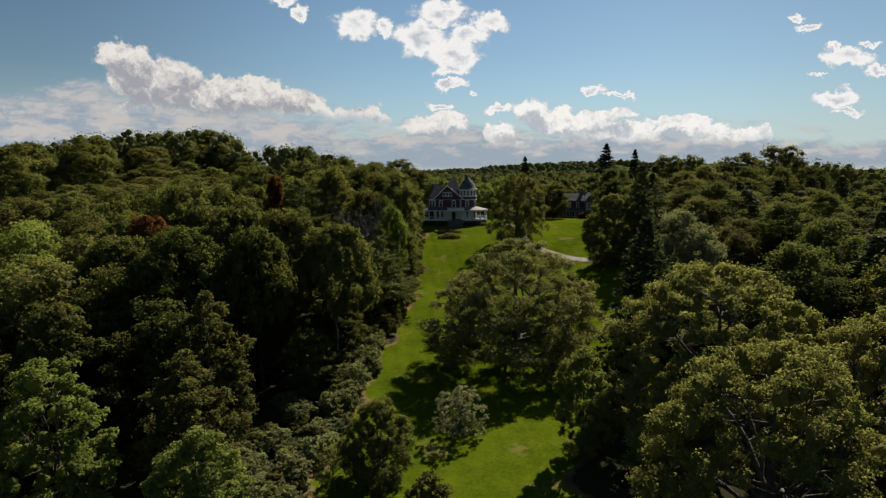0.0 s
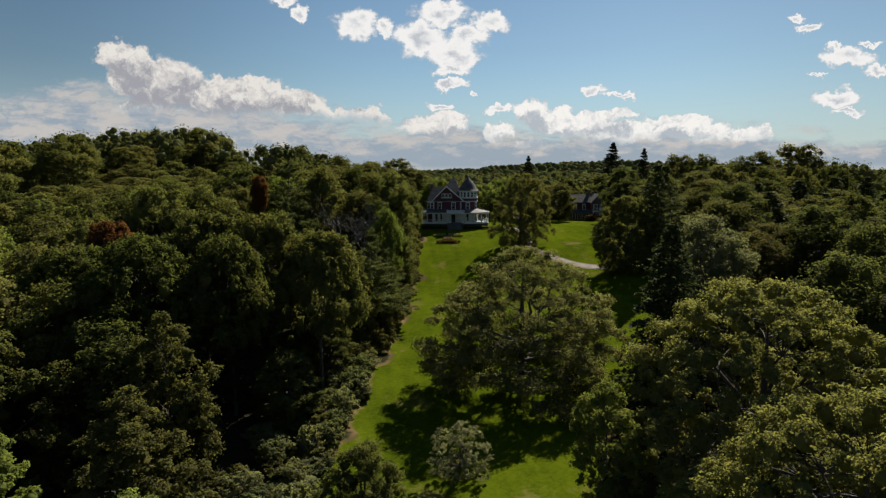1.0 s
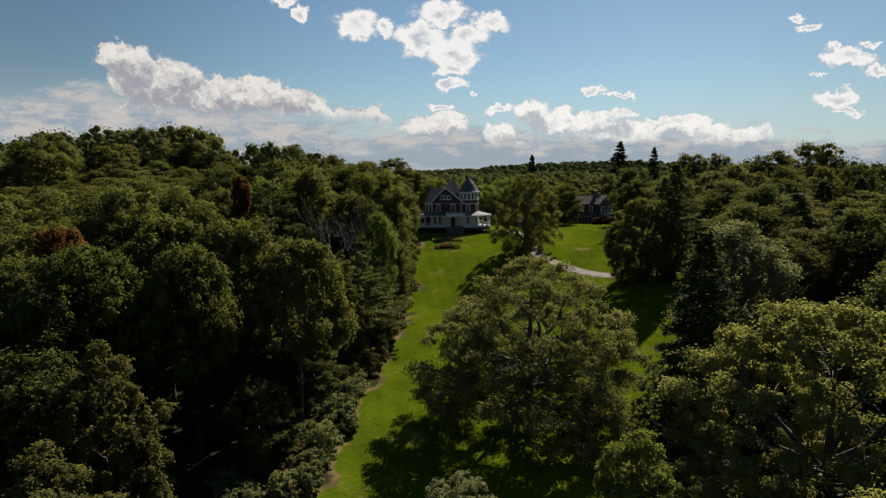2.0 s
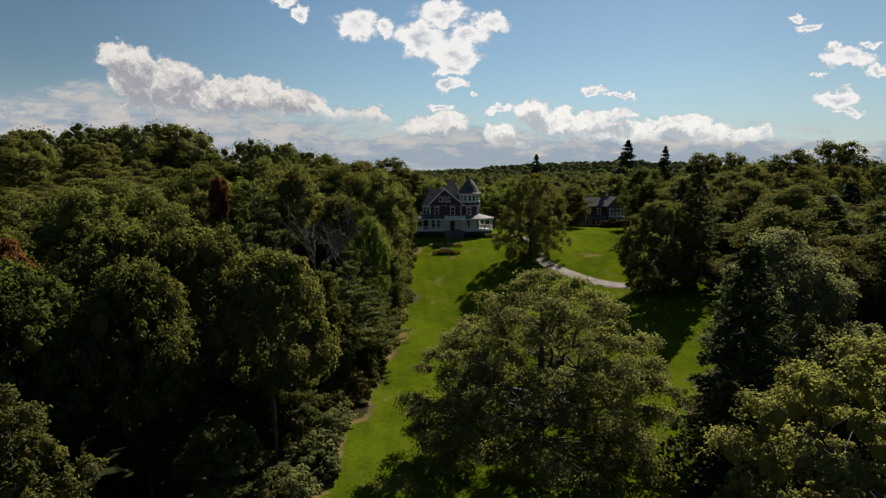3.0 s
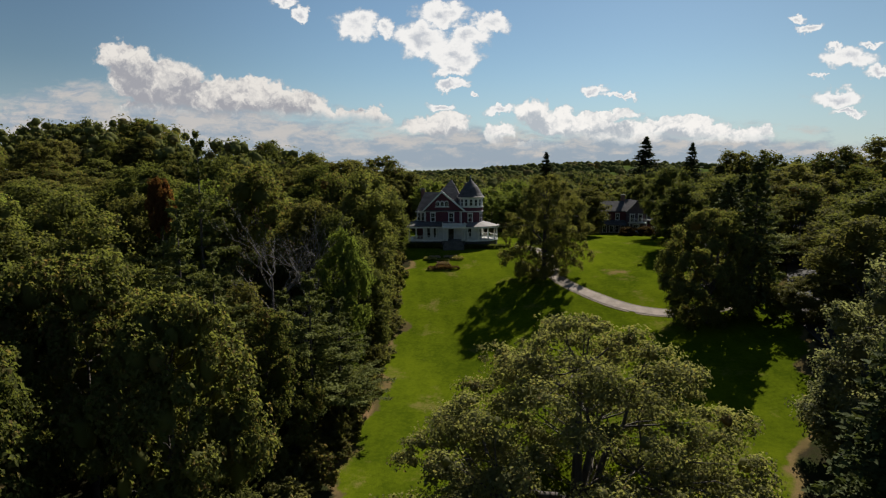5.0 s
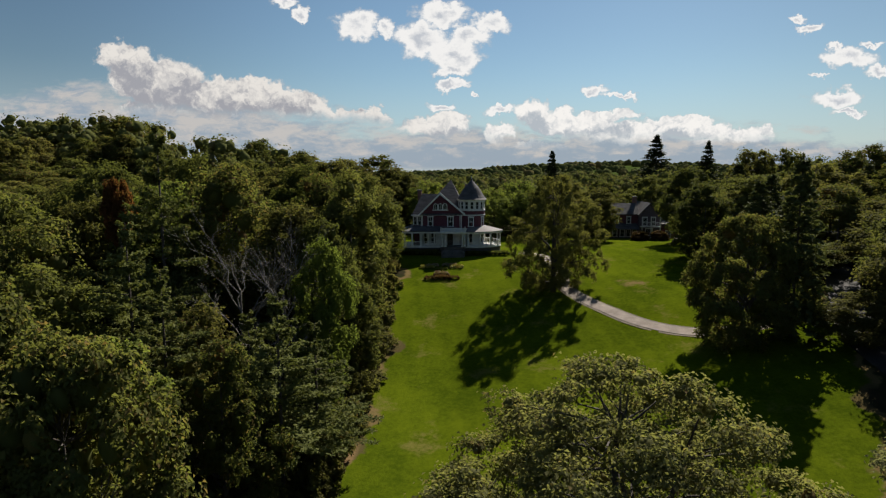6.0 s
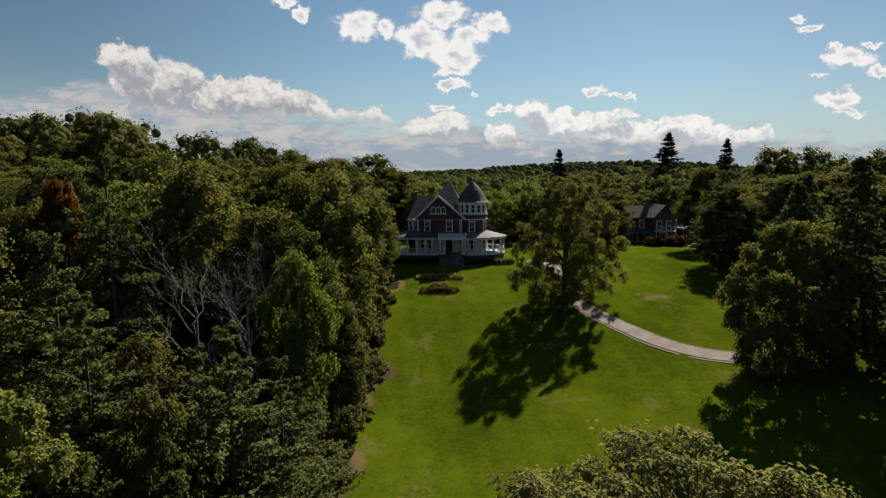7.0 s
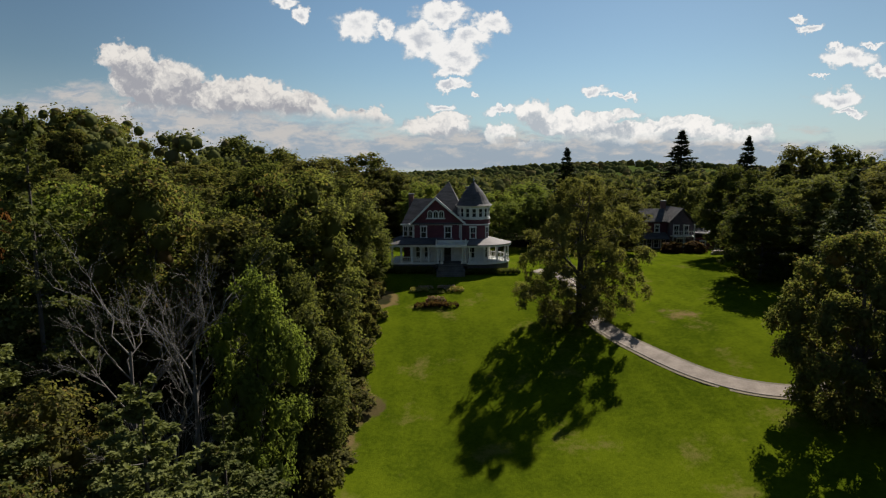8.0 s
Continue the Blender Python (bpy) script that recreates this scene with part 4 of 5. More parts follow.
def trunk_mesh(name, tips, height, girth, mains, mat=BARK, fork=0.28, bare=0.8):
    """A trunk that forks into crooked main limbs, and a branch to every bough."""
    lean = R.normal(0, 0.02 * height, 2)
    stem = np.array([(0, 0, -0.6), (0, 0, 0.25), (lean[0] * 0.4, lean[1] * 0.4, height * fork), (lean[0], lean[1], height * 0.78)])
    pieces = [tube(stem, [girth * 1.5, girth, girth * 0.85, girth * 0.16], 8)]
    joints = [stem[2] + (stem[3] - stem[2]) * s for s in (0.2, 0.5, 0.8, 1.0)]
    order = R.permutation(len(tips))
    for i in order[:mains]:
        goal = tips[i] * np.array([0.9, 0.9, 0.97])
        z = min(height * fork * R.uniform(0.75, 1.35), max(goal[2] * bare, 0.6))
        start = np.array([lean[0] * 0.4, lean[1] * 0.4, z])
        pts = np.array([start + (goal - start) * s + np.array([0, 0, 0.10 * np.linalg.norm(goal[:2]) * math.sin(s * math.pi)]) for s in np.linspace(0, 1, 6)])
        pts[1:-1] += R.normal(0, 0.028 * np.linalg.norm(goal - start), (4, 3))
        pieces.append(tube(pts, np.linspace(girth * 0.5, girth * 0.07, 6), 6))
        joints += [pts[2], pts[3], pts[4]]
    joints = np.array(joints)
    for i in order[mains:]:
        d = np.linalg.norm(joints - tips[i], axis=1) + 2.0 * np.maximum(joints[:, 2] - tips[i][2], 0)
        pieces.append(limb(joints[int(np.argmin(d))], tips[i], girth * 0.15, girth * 0.03, steps=4, crook=0.08))
    v, f = merged(pieces)
    return tri_mesh(name, v, f, mat)


MADE = {}


def tree_kind(kind, mat, radius, base, top, shape, lobes, lobe_r, per_lobe, leaves, leaf, girth, mains, label, category="tree", name="tree", fork=0.28, **more):
    """Keeps the meshes of a kind of tree, to be planted by plant()."""
    crown, tips = crown_mesh("crown", mat, radius, base, top, shape, lobes, lobe_r, per_lobe, leaves, leaf, **more)
    MADE[kind] = (name, top, radius, trunk_mesh("trunk", tips, top, girth, mains, fork=fork), crown, label, category)


def plant(kind, x, y, top, spread=None, turn=None, group="", label=None, lean=(0, 0)):
    """Plants a tree of a kind on the ground, its top at a height and its crown of a radius."""
    name, tall, radius, trunk, crown, words, category = MADE[kind]
    z = float(ground_z(x, y))
    tall_s = max(top - z, 1.0) / tall
    wide_s = tall_s if spread is None else spread / radius
    ob = new(name)
    ob.matrix_basis = Matrix.LocRotScale((x, y, z), Euler((radians(lean[0]), radians(lean[1]), R.uniform(0, 6.283) if turn is None else radians(turn))), (wide_s, wide_s, tall_s))
    for n, me in (("trunk", trunk), ("crown", crown)):
        p = new(n, me)
        p.parent = ob
    return tagged(ob, label or words, category, group)


WOOD = "tall green broad-leaved tree in the dense wood"
FRESH = "fresh green broad-leaved tree in the wood"
OLIVE = "olive-green broad-leaved tree in the wood"
tree_kind("oak", LEAF, 6.3, 3.0, 20, "broad", 40, 0.31, 12, 34, 0.33, 0.34, 6, WOOD)
tree_kind("oak_b", LEAF, 6.6, 2.6, 19, "dome", 42, 0.31, 12, 34, 0.33, 0.32, 6, WOOD)
tree_kind("maple", LEAF_LIGHT, 5.6, 2.2, 19, "oval", 38, 0.32, 12, 34, 0.32, 0.28, 6, FRESH)
tree_kind("hickory", LEAF_OLIVE, 5.8, 2.4, 20, "oval", 38, 0.32, 12, 34, 0.33, 0.28, 6, OLIVE)
tree_kind("ash", LEAF, 5.2, 1.2, 20, "tall", 38, 0.33, 12, 34, 0.33, 0.26, 6, WOOD)
tree_kind("oak_n", LEAF, 6.0, 1.8, 18, "dome", 62, 0.22, 11, 38, 0.28, 0.32, 8, WOOD, clump=0.42, heart=0.6)
tree_kind("maple_n", LEAF_LIGHT, 5.4, 1.4, 18, "oval", 62, 0.22, 11, 38, 0.27, 0.28, 8, FRESH, clump=0.42, heart=0.6)
tree_kind("oak_h", LEAF, 6.2, 8.0, 18, "dome", 62, 0.22, 11, 38, 0.28, 0.3, 6, WOOD, clump=0.42, heart=0.6, inner=0)
tree_kind("maple_h", LEAF_LIGHT, 5.6, 8.0, 18, "dome", 62, 0.22, 11, 38, 0.27, 0.26, 6, FRESH, wob=0.16, clump=0.42, heart=0.6, inner=0)
tree_kind("ash_n", LEAF_OLIVE, 5.2, 0.9, 19, "tall", 58, 0.24, 11, 38, 0.28, 0.26, 8, "olive-green tree hung with vines at the wood's edge", hang=0.7, clump=0.42, heart=0.6)
tree_kind("wood_oak", LEAF, 6.4, 3.0, 19, "dome", 34, 0.33, 11, 26, 0.38, 0.32, 5, WOOD, heart=0.45)
tree_kind("wood_maple", LEAF_LIGHT, 5.8, 4.0, 19, "broad", 32, 0.35, 11, 26, 0.38, 0.3, 5, FRESH, heart=0.45)
tree_kind("wood_hickory", LEAF_OLIVE, 5.8, 4.0, 20, "oval", 32, 0.35, 11, 26, 0.38, 0.3, 5, OLIVE, heart=0.45)
tree_kind("far_oak", LEAF, 6.4, 4.0, 20, "dome", 32, 0.33, 12, 32, 0.44, 0.34, 4, WOOD, heart=0.4)
tree_kind("far_maple", LEAF_OLIVE, 5.8, 3.0, 20, "broad", 30, 0.34, 12, 32, 0.44, 0.3, 4, WOOD, heart=0.4)
tree_kind("lawn_tree", LEAF_PALE, 14.8, 0.6, 19.4, "skirt", 210, 0.105, 13, 42, 0.23, 0.62, 15, "huge spreading olive-green shade tree on the lawn", flat=0.55, heart=0.45, hang=0.4, wob=0.10, shell=(0.5, 1.02), up=0.45, low=0.95, clump=0.5, inner=0, fork=0.2)
tree_kind("near_oak", LEAF_NEAR, 11.0, 2.2, 19, "dome", 170, 0.108, 9, 50, 0.215, 0.5, 12, "great round-crowned green tree beside the lawn", flat=0.85, heart=0.6, wob=0.09, up=0.45, inner=0, clump=0.46, shell=(0.78, 1.0))
tree_kind("grey_tree", LEAF_GREY, 8.0, 1.4, 18, "dome", 58, 0.21, 14, 56, 0.26, 0.4, 10, "grey-green round-crowned tree beside the lawn")
tree_kind("dark_tree", LEAF, 7.2, 0.4, 15, "tall", 84, 0.17, 13, 44, 0.24, 0.4, 10, "dark dense green tree casting a deep shadow on the lawn", wob=0.15)
tree_kind("weeping_tree", LEAF_BRONZE, 7.4, 0.9, 19, "plume", 120, 0.125, 12, 50, 0.19, 0.42, 14, "tall feathery olive-green tree beside the gravel drive", hang=0.9, heart=0.3, shell=(0.3, 1.05), wob=0.17, low=0.95, inner=0, flat=0.9, clump=0.5)
tree_kind("young_tree", LEAF_OLIVE, 3.6, 0.8, 8, "oval", 40, 0.2, 9, 18, 0.2, 0.13, 8, "young slender green tree at the lawn's edge", inner=0, heart=0.3)
tree_kind("bush_tree", LEAF_GREY, 2.9, 0.6, 6.2, "dome", 60, 0.16, 7, 16, 0.15, 0.12, 14, "small silvery grey bushy tree on the lawn", category="small tree", name="small_tree", inner=0, heart=0.0, shell=(0.3, 1.05))
tree_kind("shrub", LEAF_OLIVE, 1.6, 0.2, 2.4, "dome", 14, 0.32, 7, 16, 0.24, 0.06, 5, "low olive-green shrub at the wood's edge", category="shrub", name="shrub", inner=0)
tree_kind("vine_shrub", LEAF_VINE, 1.8, 0.15, 2.2, "dome", 14, 0.32, 7, 16, 0.24, 0.06, 5, "pale vine-covered thicket at the wood's edge", category="shrub", name="shrub", inner=0)
tree_kind("round_shrub", LEAF_RUST, 1.6, 0.1, 2.7, "dome", 26, 0.3, 9, 20, 0.2, 0.06, 4, "clipped round reddish shrub before the far house", category="shrub", name="shrub", inner=2, wob=0.02)
tree_kind("red_tree", LEAF_RED, 4.6, 13.2, 18, "oval", 34, 0.26, 11, 30, 0.36, 0.26, 7, "tree with reddening early autumn leaves in the wood")


def conifer_kind(kind, mat, radius, base, top, whorls, arms, leaf, droop, label, gaps=0.0, tuft=12, taper=0.72):
    """A conifer: whorls of drooping or level boughs, each a plume of needle sprays."""
    at, face, pieces = [], [], []
    for i in range(whorls):
        s = (i + R.uniform(-0.3, 0.3)) / whorls
        z = base + (top - base) * s
        reach = radius * ((1 - s) ** taper if gaps < 0.8 else R.uniform(0.6, 1.15) * max(0.12, 1 - max(s, 0.0) ** 2.4)) * (1 + 0.25 * R.normal() * gaps)
        for k in range(arms):
            if R.random() < gaps * 0.4:
                continue
            a = (k + R.uniform(-0.4, 0.4)) / arms * 6.283 + i * 0.9
            r = reach * R.uniform(0.75, 1.1)
            z = base + (top - base) * s + R.uniform(-0.5, 0.5) * (top - base) / whorls
            tip = np.array([math.cos(a) * r, math.sin(a) * r, z - droop * r * R.uniform(0.7, 1.3) + 0.25])
            n = max(3, int(tuft * (0.35 + r / radius)))
            d = R.uniform(0.12, 1.0, n) ** 0.7
            p = np.array([0, 0, z + 0.2]) + (tip - np.array([0, 0, z])) * d[:, None]
            side = np.array([-math.sin(a), math.cos(a), 0])
            p += side * (R.normal(0, 0.2, n) * (1.15 - d * 0.6) * (0.4 + r * 0.28))[:, None]
            p[:, 2] += R.normal(0, 0.12, n)
            at.append(p)
            face.append(unit(np.array([0, 0, 1.0]) + R.normal(0, 0.42, (n, 3))))
            if r > radius * 0.35 and i % 3 == 0 and k % 4 == 0:
                pieces.append(limb((0, 0, z), tip, 0.06, 0.015, steps=3, crook=0.01))
    at, face = np.concatenate(at), np.concatenate(face)
    v, f = sprays(at, face, np.full(len(at), leaf), 1.35, 0.15)
    crown = tri_mesh("crown", v, f, mat)
    pieces.append(tube([(0, 0, -0.6), (0, 0, 0.3), (0, 0, top * 0.6), (0, 0, top * 0.99)], [0.36, 0.22, 0.13, 0.03], 8))
    v, f = merged(pieces)
    MADE[kind] = ("conifer", top, radius, tri_mesh("trunk", v, f, BARK), crown, label, "conifer")


conifer_kind("spruce", HEMLOCK, 6.8, 0.6, 19, 34, 12, 0.42, 0.3, "dark drooping spruce with branches down to the grass", gaps=0.3, tuft=34)
conifer_kind("far_spruce", NEEDLE, 5.0, 2.5, 25, 34, 9, 0.5, 0.14, "tall dark spruce standing above the wood", gaps=0.25, tuft=26, taper=0.85)
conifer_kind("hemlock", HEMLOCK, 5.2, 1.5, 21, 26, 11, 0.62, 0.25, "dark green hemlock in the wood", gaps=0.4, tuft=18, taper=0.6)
conifer_kind("pine", PINE, 5.6, 4.0, 19, 16, 10, 0.27, -0.08, "white pine with level feathery boughs at the wood's edge", gaps=0.9, tuft=125)


# ---- single trees that stand out, with their places and the heights of their tops ----
plant("lawn_tree", 10.0, 90.5, 6.7, 14.2, 40)
plant("weeping_tree", 16.6, 148.5, 16.4, 6.9, 10)
plant("near_oak", 29.5, 63.5, 6.6, 11.5, 0)
plant("near_oak", 24.0, 42.0, 4.0, 9.5, 130)
plant("near_oak", 38.0, 48.0, 5.0, 9.5, 250)
plant("grey_tree", 37.5, 94.5, 9.8, 8.0, 60)
plant("dark_tree", 35.4, 128.0, 11.6, 6.2, 20)
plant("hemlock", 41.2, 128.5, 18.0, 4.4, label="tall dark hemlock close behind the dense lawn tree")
plant("hickory", 46.5, 124.5, 3.4, 3.6)
plant("near_oak", 53.5, 171.0, 13.0, 8.0, 100, label="broad spreading green tree shading the upper lawn")
plant("spruce", 27.2, 82.0, 10.0, 7.6)
plant("maple_n", 14.2, 61.0, -2.2, 3.2, label="small bright green tree beside the great shade tree")
plant("dark_tree", -7.4, 57.0, -6.4, 3.7, label="young dense green tree at the lawn's edge")
plant("young_tree", -11.8, 55.5, -10.8, 2.0)
plant("shrub", -2.0, 53.5, -12.6, 1.7)
plant("bush_tree", 1.0, 66.4, -8.4, 2.9)
plant("far_spruce", 61.8, 238, 27.0, 10.5)
plant("far_spruce", 63.0, 205, 23.6, 6.5)
plant("far_spruce", 25.4, 204, 21.4, 5.5)

# kind, place, top, crown radius
LEFT_NEAR = [
    ("maple_n", -35, 49, 0.5, 5.0), ("ash_n", -26.5, 56, -0.8, 4.6), ("maple_n", -21, 46, -4.5, 4.0), ("ash_n", -28.0, 66, 3.2, 4.4),
    ("oak_n", -41, 60, 3.0, 6.0), ("oak_h", -35, 76, 9.0, 6.5), ("oak_h", -26.5, 80, 8.6, 5.2), ("oak_h", -17, 86, 8.6, 5.0),
    # the last three low oak_n are added, to cover and shade sunlit floor
    ("oak_h", -25, 90, 10.6, 5.6), ("oak_h", -33, 88, 10.8, 5.6), ("red_tree", -45.5, 88.5, 9.6, 3.0), ("oak_n", -54, 96, 9.6, 6.4), ("oak_n", -19.5, 79, -4.8, 4.2), ("oak_n", -24.5, 83, -3.4, 4.4), ("oak_n", -16.8, 91, -3.6, 3.4),
    ("oak_h", -44, 78, 7.5, 6.0), ("oak_n", -15.6, 101, 4.6, 4.0), ("maple_n", -22, 98, 5.6, 5.0),
]
LEFT_FAR = [
    ("pine", -12.8, 106, 7.2, 5.2), ("maple", -12.0, 119.5, 9.5, 3.0), ("pine", -10.9, 110.5, 3.6, 4.4), ("ash", -13.2, 124.5, 6.0, 3.4), ("pine", -22.5, 107, 9.0, 5.2),
    ("pine", -29, 114, 12.2, 5.4), ("red_tree", -38.6, 130, 15.4, 1.7), ("oak", -52.5, 116, 13.6, 6.4), ("oak", -27.5, 135.5, 17.2, 6.6),
    ("ash", -12.6, 139.5, 16.2, 4.8), ("oak_b", -18, 144, 16.0, 6.0), ("pine", -31.5, 126, 22.0, 6.2), ("oak_b", -38, 150, 19.0, 5.6), ("oak", -14.5, 158, 16.0, 5.6), ("oak_b", -11.2, 163, 11.5, 4.2),
    ("oak_b", -24, 160, 17.6, 6.0), ("oak_b", -60, 134, 15.4, 6.6), ("oak", -48, 143, 17.5, 6.4), ("ash", -10.4, 128.0, 5.2, 3.2), ("oak", -14.6, 131.5, 10.5, 3.8), ("hickory", -21.5, 111.5, 4.6, 4.0), ("pine", -16.6, 110, 4.6, 4.6),
]
SKYLINE = [
    ("far_oak", -92, 230, 32.4, 10), ("far_oak", -63, 258, 27.2, 9), ("far_oak", -19.5, 222, 20.8, 9.5), ("far_maple", -29, 226, 19.6, 8), ("far_oak", -110, 226, 30.5, 9),
    ("far_maple", -144, 256, 30.5, 9), ("far_oak", -40, 225, 22.0, 8), ("far_maple", -30, 205, 18.8, 7), ("far_maple", 80, 186, 17.6, 7),
    ("far_oak", 84, 208, 21.6, 7), ("far_maple", 76, 209, 21.2, 6), ("far_oak", 96, 196, 22.0, 8), ("far_maple", 110, 200, 24.0, 8),
    ("wood_maple", -5, 205, 14.2, 4.6), ("wood_maple", 11, 197, 12.6, 5), ("wood_maple", 18, 203, 14.2, 5.5), ("wood_hickory", 26, 197, 14.2, 5.5),
    ("wood_maple", 5, 208, 13.6, 5),
]
RIGHT = [
    ("oak", 59.5, 105, 10.6, 6.5), ("oak_b", 59, 92, 9.0, 6.5), ("oak", 58, 130, 13.8, 6.5), ("oak_b", 64, 158, 14.2, 6.6),
    ("ash", 44.5, 162, 14.2, 5.0), ("pine", 50, 145, 14.0, 5.0), ("spruce", 46, 147, 15.0, 5.8), ("spruce", 53, 157, 16.0, 6.0),
    ("oak", 57, 172, 15.5, 6.6), ("hickory", 68, 176, 16.2, 6.2), ("hickory", 50.5, 106, 6.5, 5.0), ("oak", 46.5, 78, 6.5, 6.5),
    ("oak_b", 55, 70, 7.0, 6.5), ("maple", 21.5, 53, -5.5, 4.2), ("hickory", 33, 190, 13.0, 5.0), ("oak", 50.5, 183, 17.0, 5.6), ("hickory", 55.0, 147.5, 6.2, 3.4),
]
for group, rows in (("trees of the left wood", LEFT_NEAR), ("trees of the left wood", LEFT_FAR), ("far trees along the skyline", SKYLINE), ("trees of the right wood", RIGHT)):
    for kind, x, y, top, spread in rows:
        plant(kind, x, y, top, spread, group=group)
TOPS = [(x, y, top) for rows in (LEFT_NEAR, LEFT_FAR, SKYLINE, RIGHT) for _, x, y, top, _ in rows]
TAKEN = [(x, y, s) for rows in (LEFT_NEAR, LEFT_FAR, SKYLINE, RIGHT) for _, x, y, _, s in rows]
TAKEN += [(51, 171, 8), (29.5, 63.5, 11), (24, 42, 9.5), (38, 48, 9.5), (37.5, 94.5, 8), (37, 130.5, 7), (29, 82, 7), (8, 90, 14)]


def canopy(x, y):
    """The height that the tree tops reach, carried on from the trees that stand out."""
    p = np.array(TOPS)
    w = 1 / ((p[:, 0] - x) ** 2 + (p[:, 1] - y) ** 2 + 30) ** 1.5
    return float((w * p[:, 2]).sum() / w.sum())


def far_from_road(x, y):
    return min(math.hypot(x - a, y - b) for a, b in ROAD) > 5.5


# ---- the rest of the wood ----
count = 0
for tries in range(9000):
    x, y = R.uniform(-105, 105), R.uniform(14, 214)
    if abs(x) > 28 + 0.78 * y or lawn_depth(x, y) > -4.2 or not far_from_road(x, y) or (13 < x < 48 and 28 < y < 128) or (-23 < x < -8 and 48 < y < 80) or (-45 < x < 0 and y < 64) or (-31 < x < 0 and y < 82) or (-27 < x < -5 and 95 < y < 131) or (36 < x < 63 and 190 < y < 208):
        continue
    room = 4.6 if y < 150 else 5.4
    if any(math.hypot(x - a, y - b) < room + 0.42 * s for a, b, s in TAKEN):
        continue
    near = y < 150 and abs(x) < 72
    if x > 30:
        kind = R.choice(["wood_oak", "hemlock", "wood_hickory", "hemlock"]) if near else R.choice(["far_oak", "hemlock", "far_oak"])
    else:
        kind = R.choice(["wood_oak", "wood_maple", "wood_hickory", "wood_oak"]) if near else R.choice(["far_oak", "far_maple"])
    s = R.uniform(4.6, 6.4)
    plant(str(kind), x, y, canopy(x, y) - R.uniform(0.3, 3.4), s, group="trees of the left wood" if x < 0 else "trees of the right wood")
    TAKEN.append((x, y, s))
    count += 1
    if count > 210:
        break

for x, y in ((-112, 152), (-121, 168), (-131, 186), (-143, 200), (-150, 183), (-138, 168), (-118, 196), (-128, 205), (-112, 182), (-155, 208)):
    plant("far_oak", x, y, float(ground_z(x, y)) + R.uniform(14.5, 17.0), R.uniform(6.0, 7.2), group="trees of the left wood")

# thickets along the edges of the wood
for k in range(98):
    y = 48 + k * 1.22 + R.uniform(-0.7, 0.7)
    x = float(np.interp(y, EDGE_Y, EDGE_LEFT)) - R.uniform(0.2, 3.2)
    if y > 166:
        break
    plant("vine_shrub" if y < 100 and R.random() < 0.7 else "shrub", x, y, float(ground_z(x, y)) + R.uniform(1.2, 3.2), R.uniform(1.2, 2.2), group="thickets at the wood's edge")

# from k 48 on the shrubs are added, to cover sunlit woodland floor
for k in range(76):
    y = R.uniform(46, 82) if k < 48 else R.uniform(78, 104)
    x = float(np.interp(y, EDGE_Y, EDGE_LEFT)) - R.uniform(1.5, 10)
    plant("vine_shrub" if R.random() < 0.6 else "shrub", x, y, float(ground_z(x, y)) + R.uniform(0.8, 2.2), R.uniform(1.2, 2.2), group="thickets at the wood's edge")

# dead trees
def dead_tree(x, y, top, seed):
    rr = np.random.default_rng(seed)
    z = float(ground_z(x, y))
    tall = top - z
    pieces = [tube([(0, 0, -0.5), (0.2, 0, tall * 0.3), (0.1, 0.3, tall * 0.62)], [0.22, 0.15, 0.09], 8)]

    def fork(p, way, length, r, depth):
        q = p + way * length
        pieces.append(limb(p, q, r, r * 0.55, steps=4, crook=0.09))
        if depth:
            for _ in range(3 if depth > 1 else 4):
                w = unit(way + rr.normal(0, 0.42, 3) + np.array([0, 0, 0.12]))
                fork(p + (q - p) * rr.uniform(0.35, 1.0), w, length * rr.uniform(0.5, 0.85), r * 0.52, depth - 1)

    for k in range(7):
        a = k * 1.35 + rr.uniform(0, 1)
        fork(np.array([0.1, 0.2, tall * rr.uniform(0.36, 0.62)]), unit(np.array([math.cos(a) * 0.7, math.sin(a) * 0.7, 1.0])), tall * 0.2, 0.062, 3)
    v, f = merged(pieces)
    v[:, 2] *= tall / v[:, 2].max()
    ob = new("dead_tree", tri_mesh("dead_tree", v, f, DEAD))
    ob.matrix_basis = Matrix.Translation((x, y, z))
    tagged(ob, "bare grey dead tree with fine twigs in the wood", "dead tree", "dead trees")


dead_tree(-20.3, 118.2, 13.6, 3)
dead_tree(-15.9, 118.0, 12.4, 4)
dead_tree(-15.2, 113.2, 7.2, 9)

# reddish round shrubs and others before the far house
for x, y, top in ((43.2, 191.5, 3.4), (47.3, 191.2, 3.5)):
    plant("round_shrub", x, y, top, 2.0, group="round shrubs")


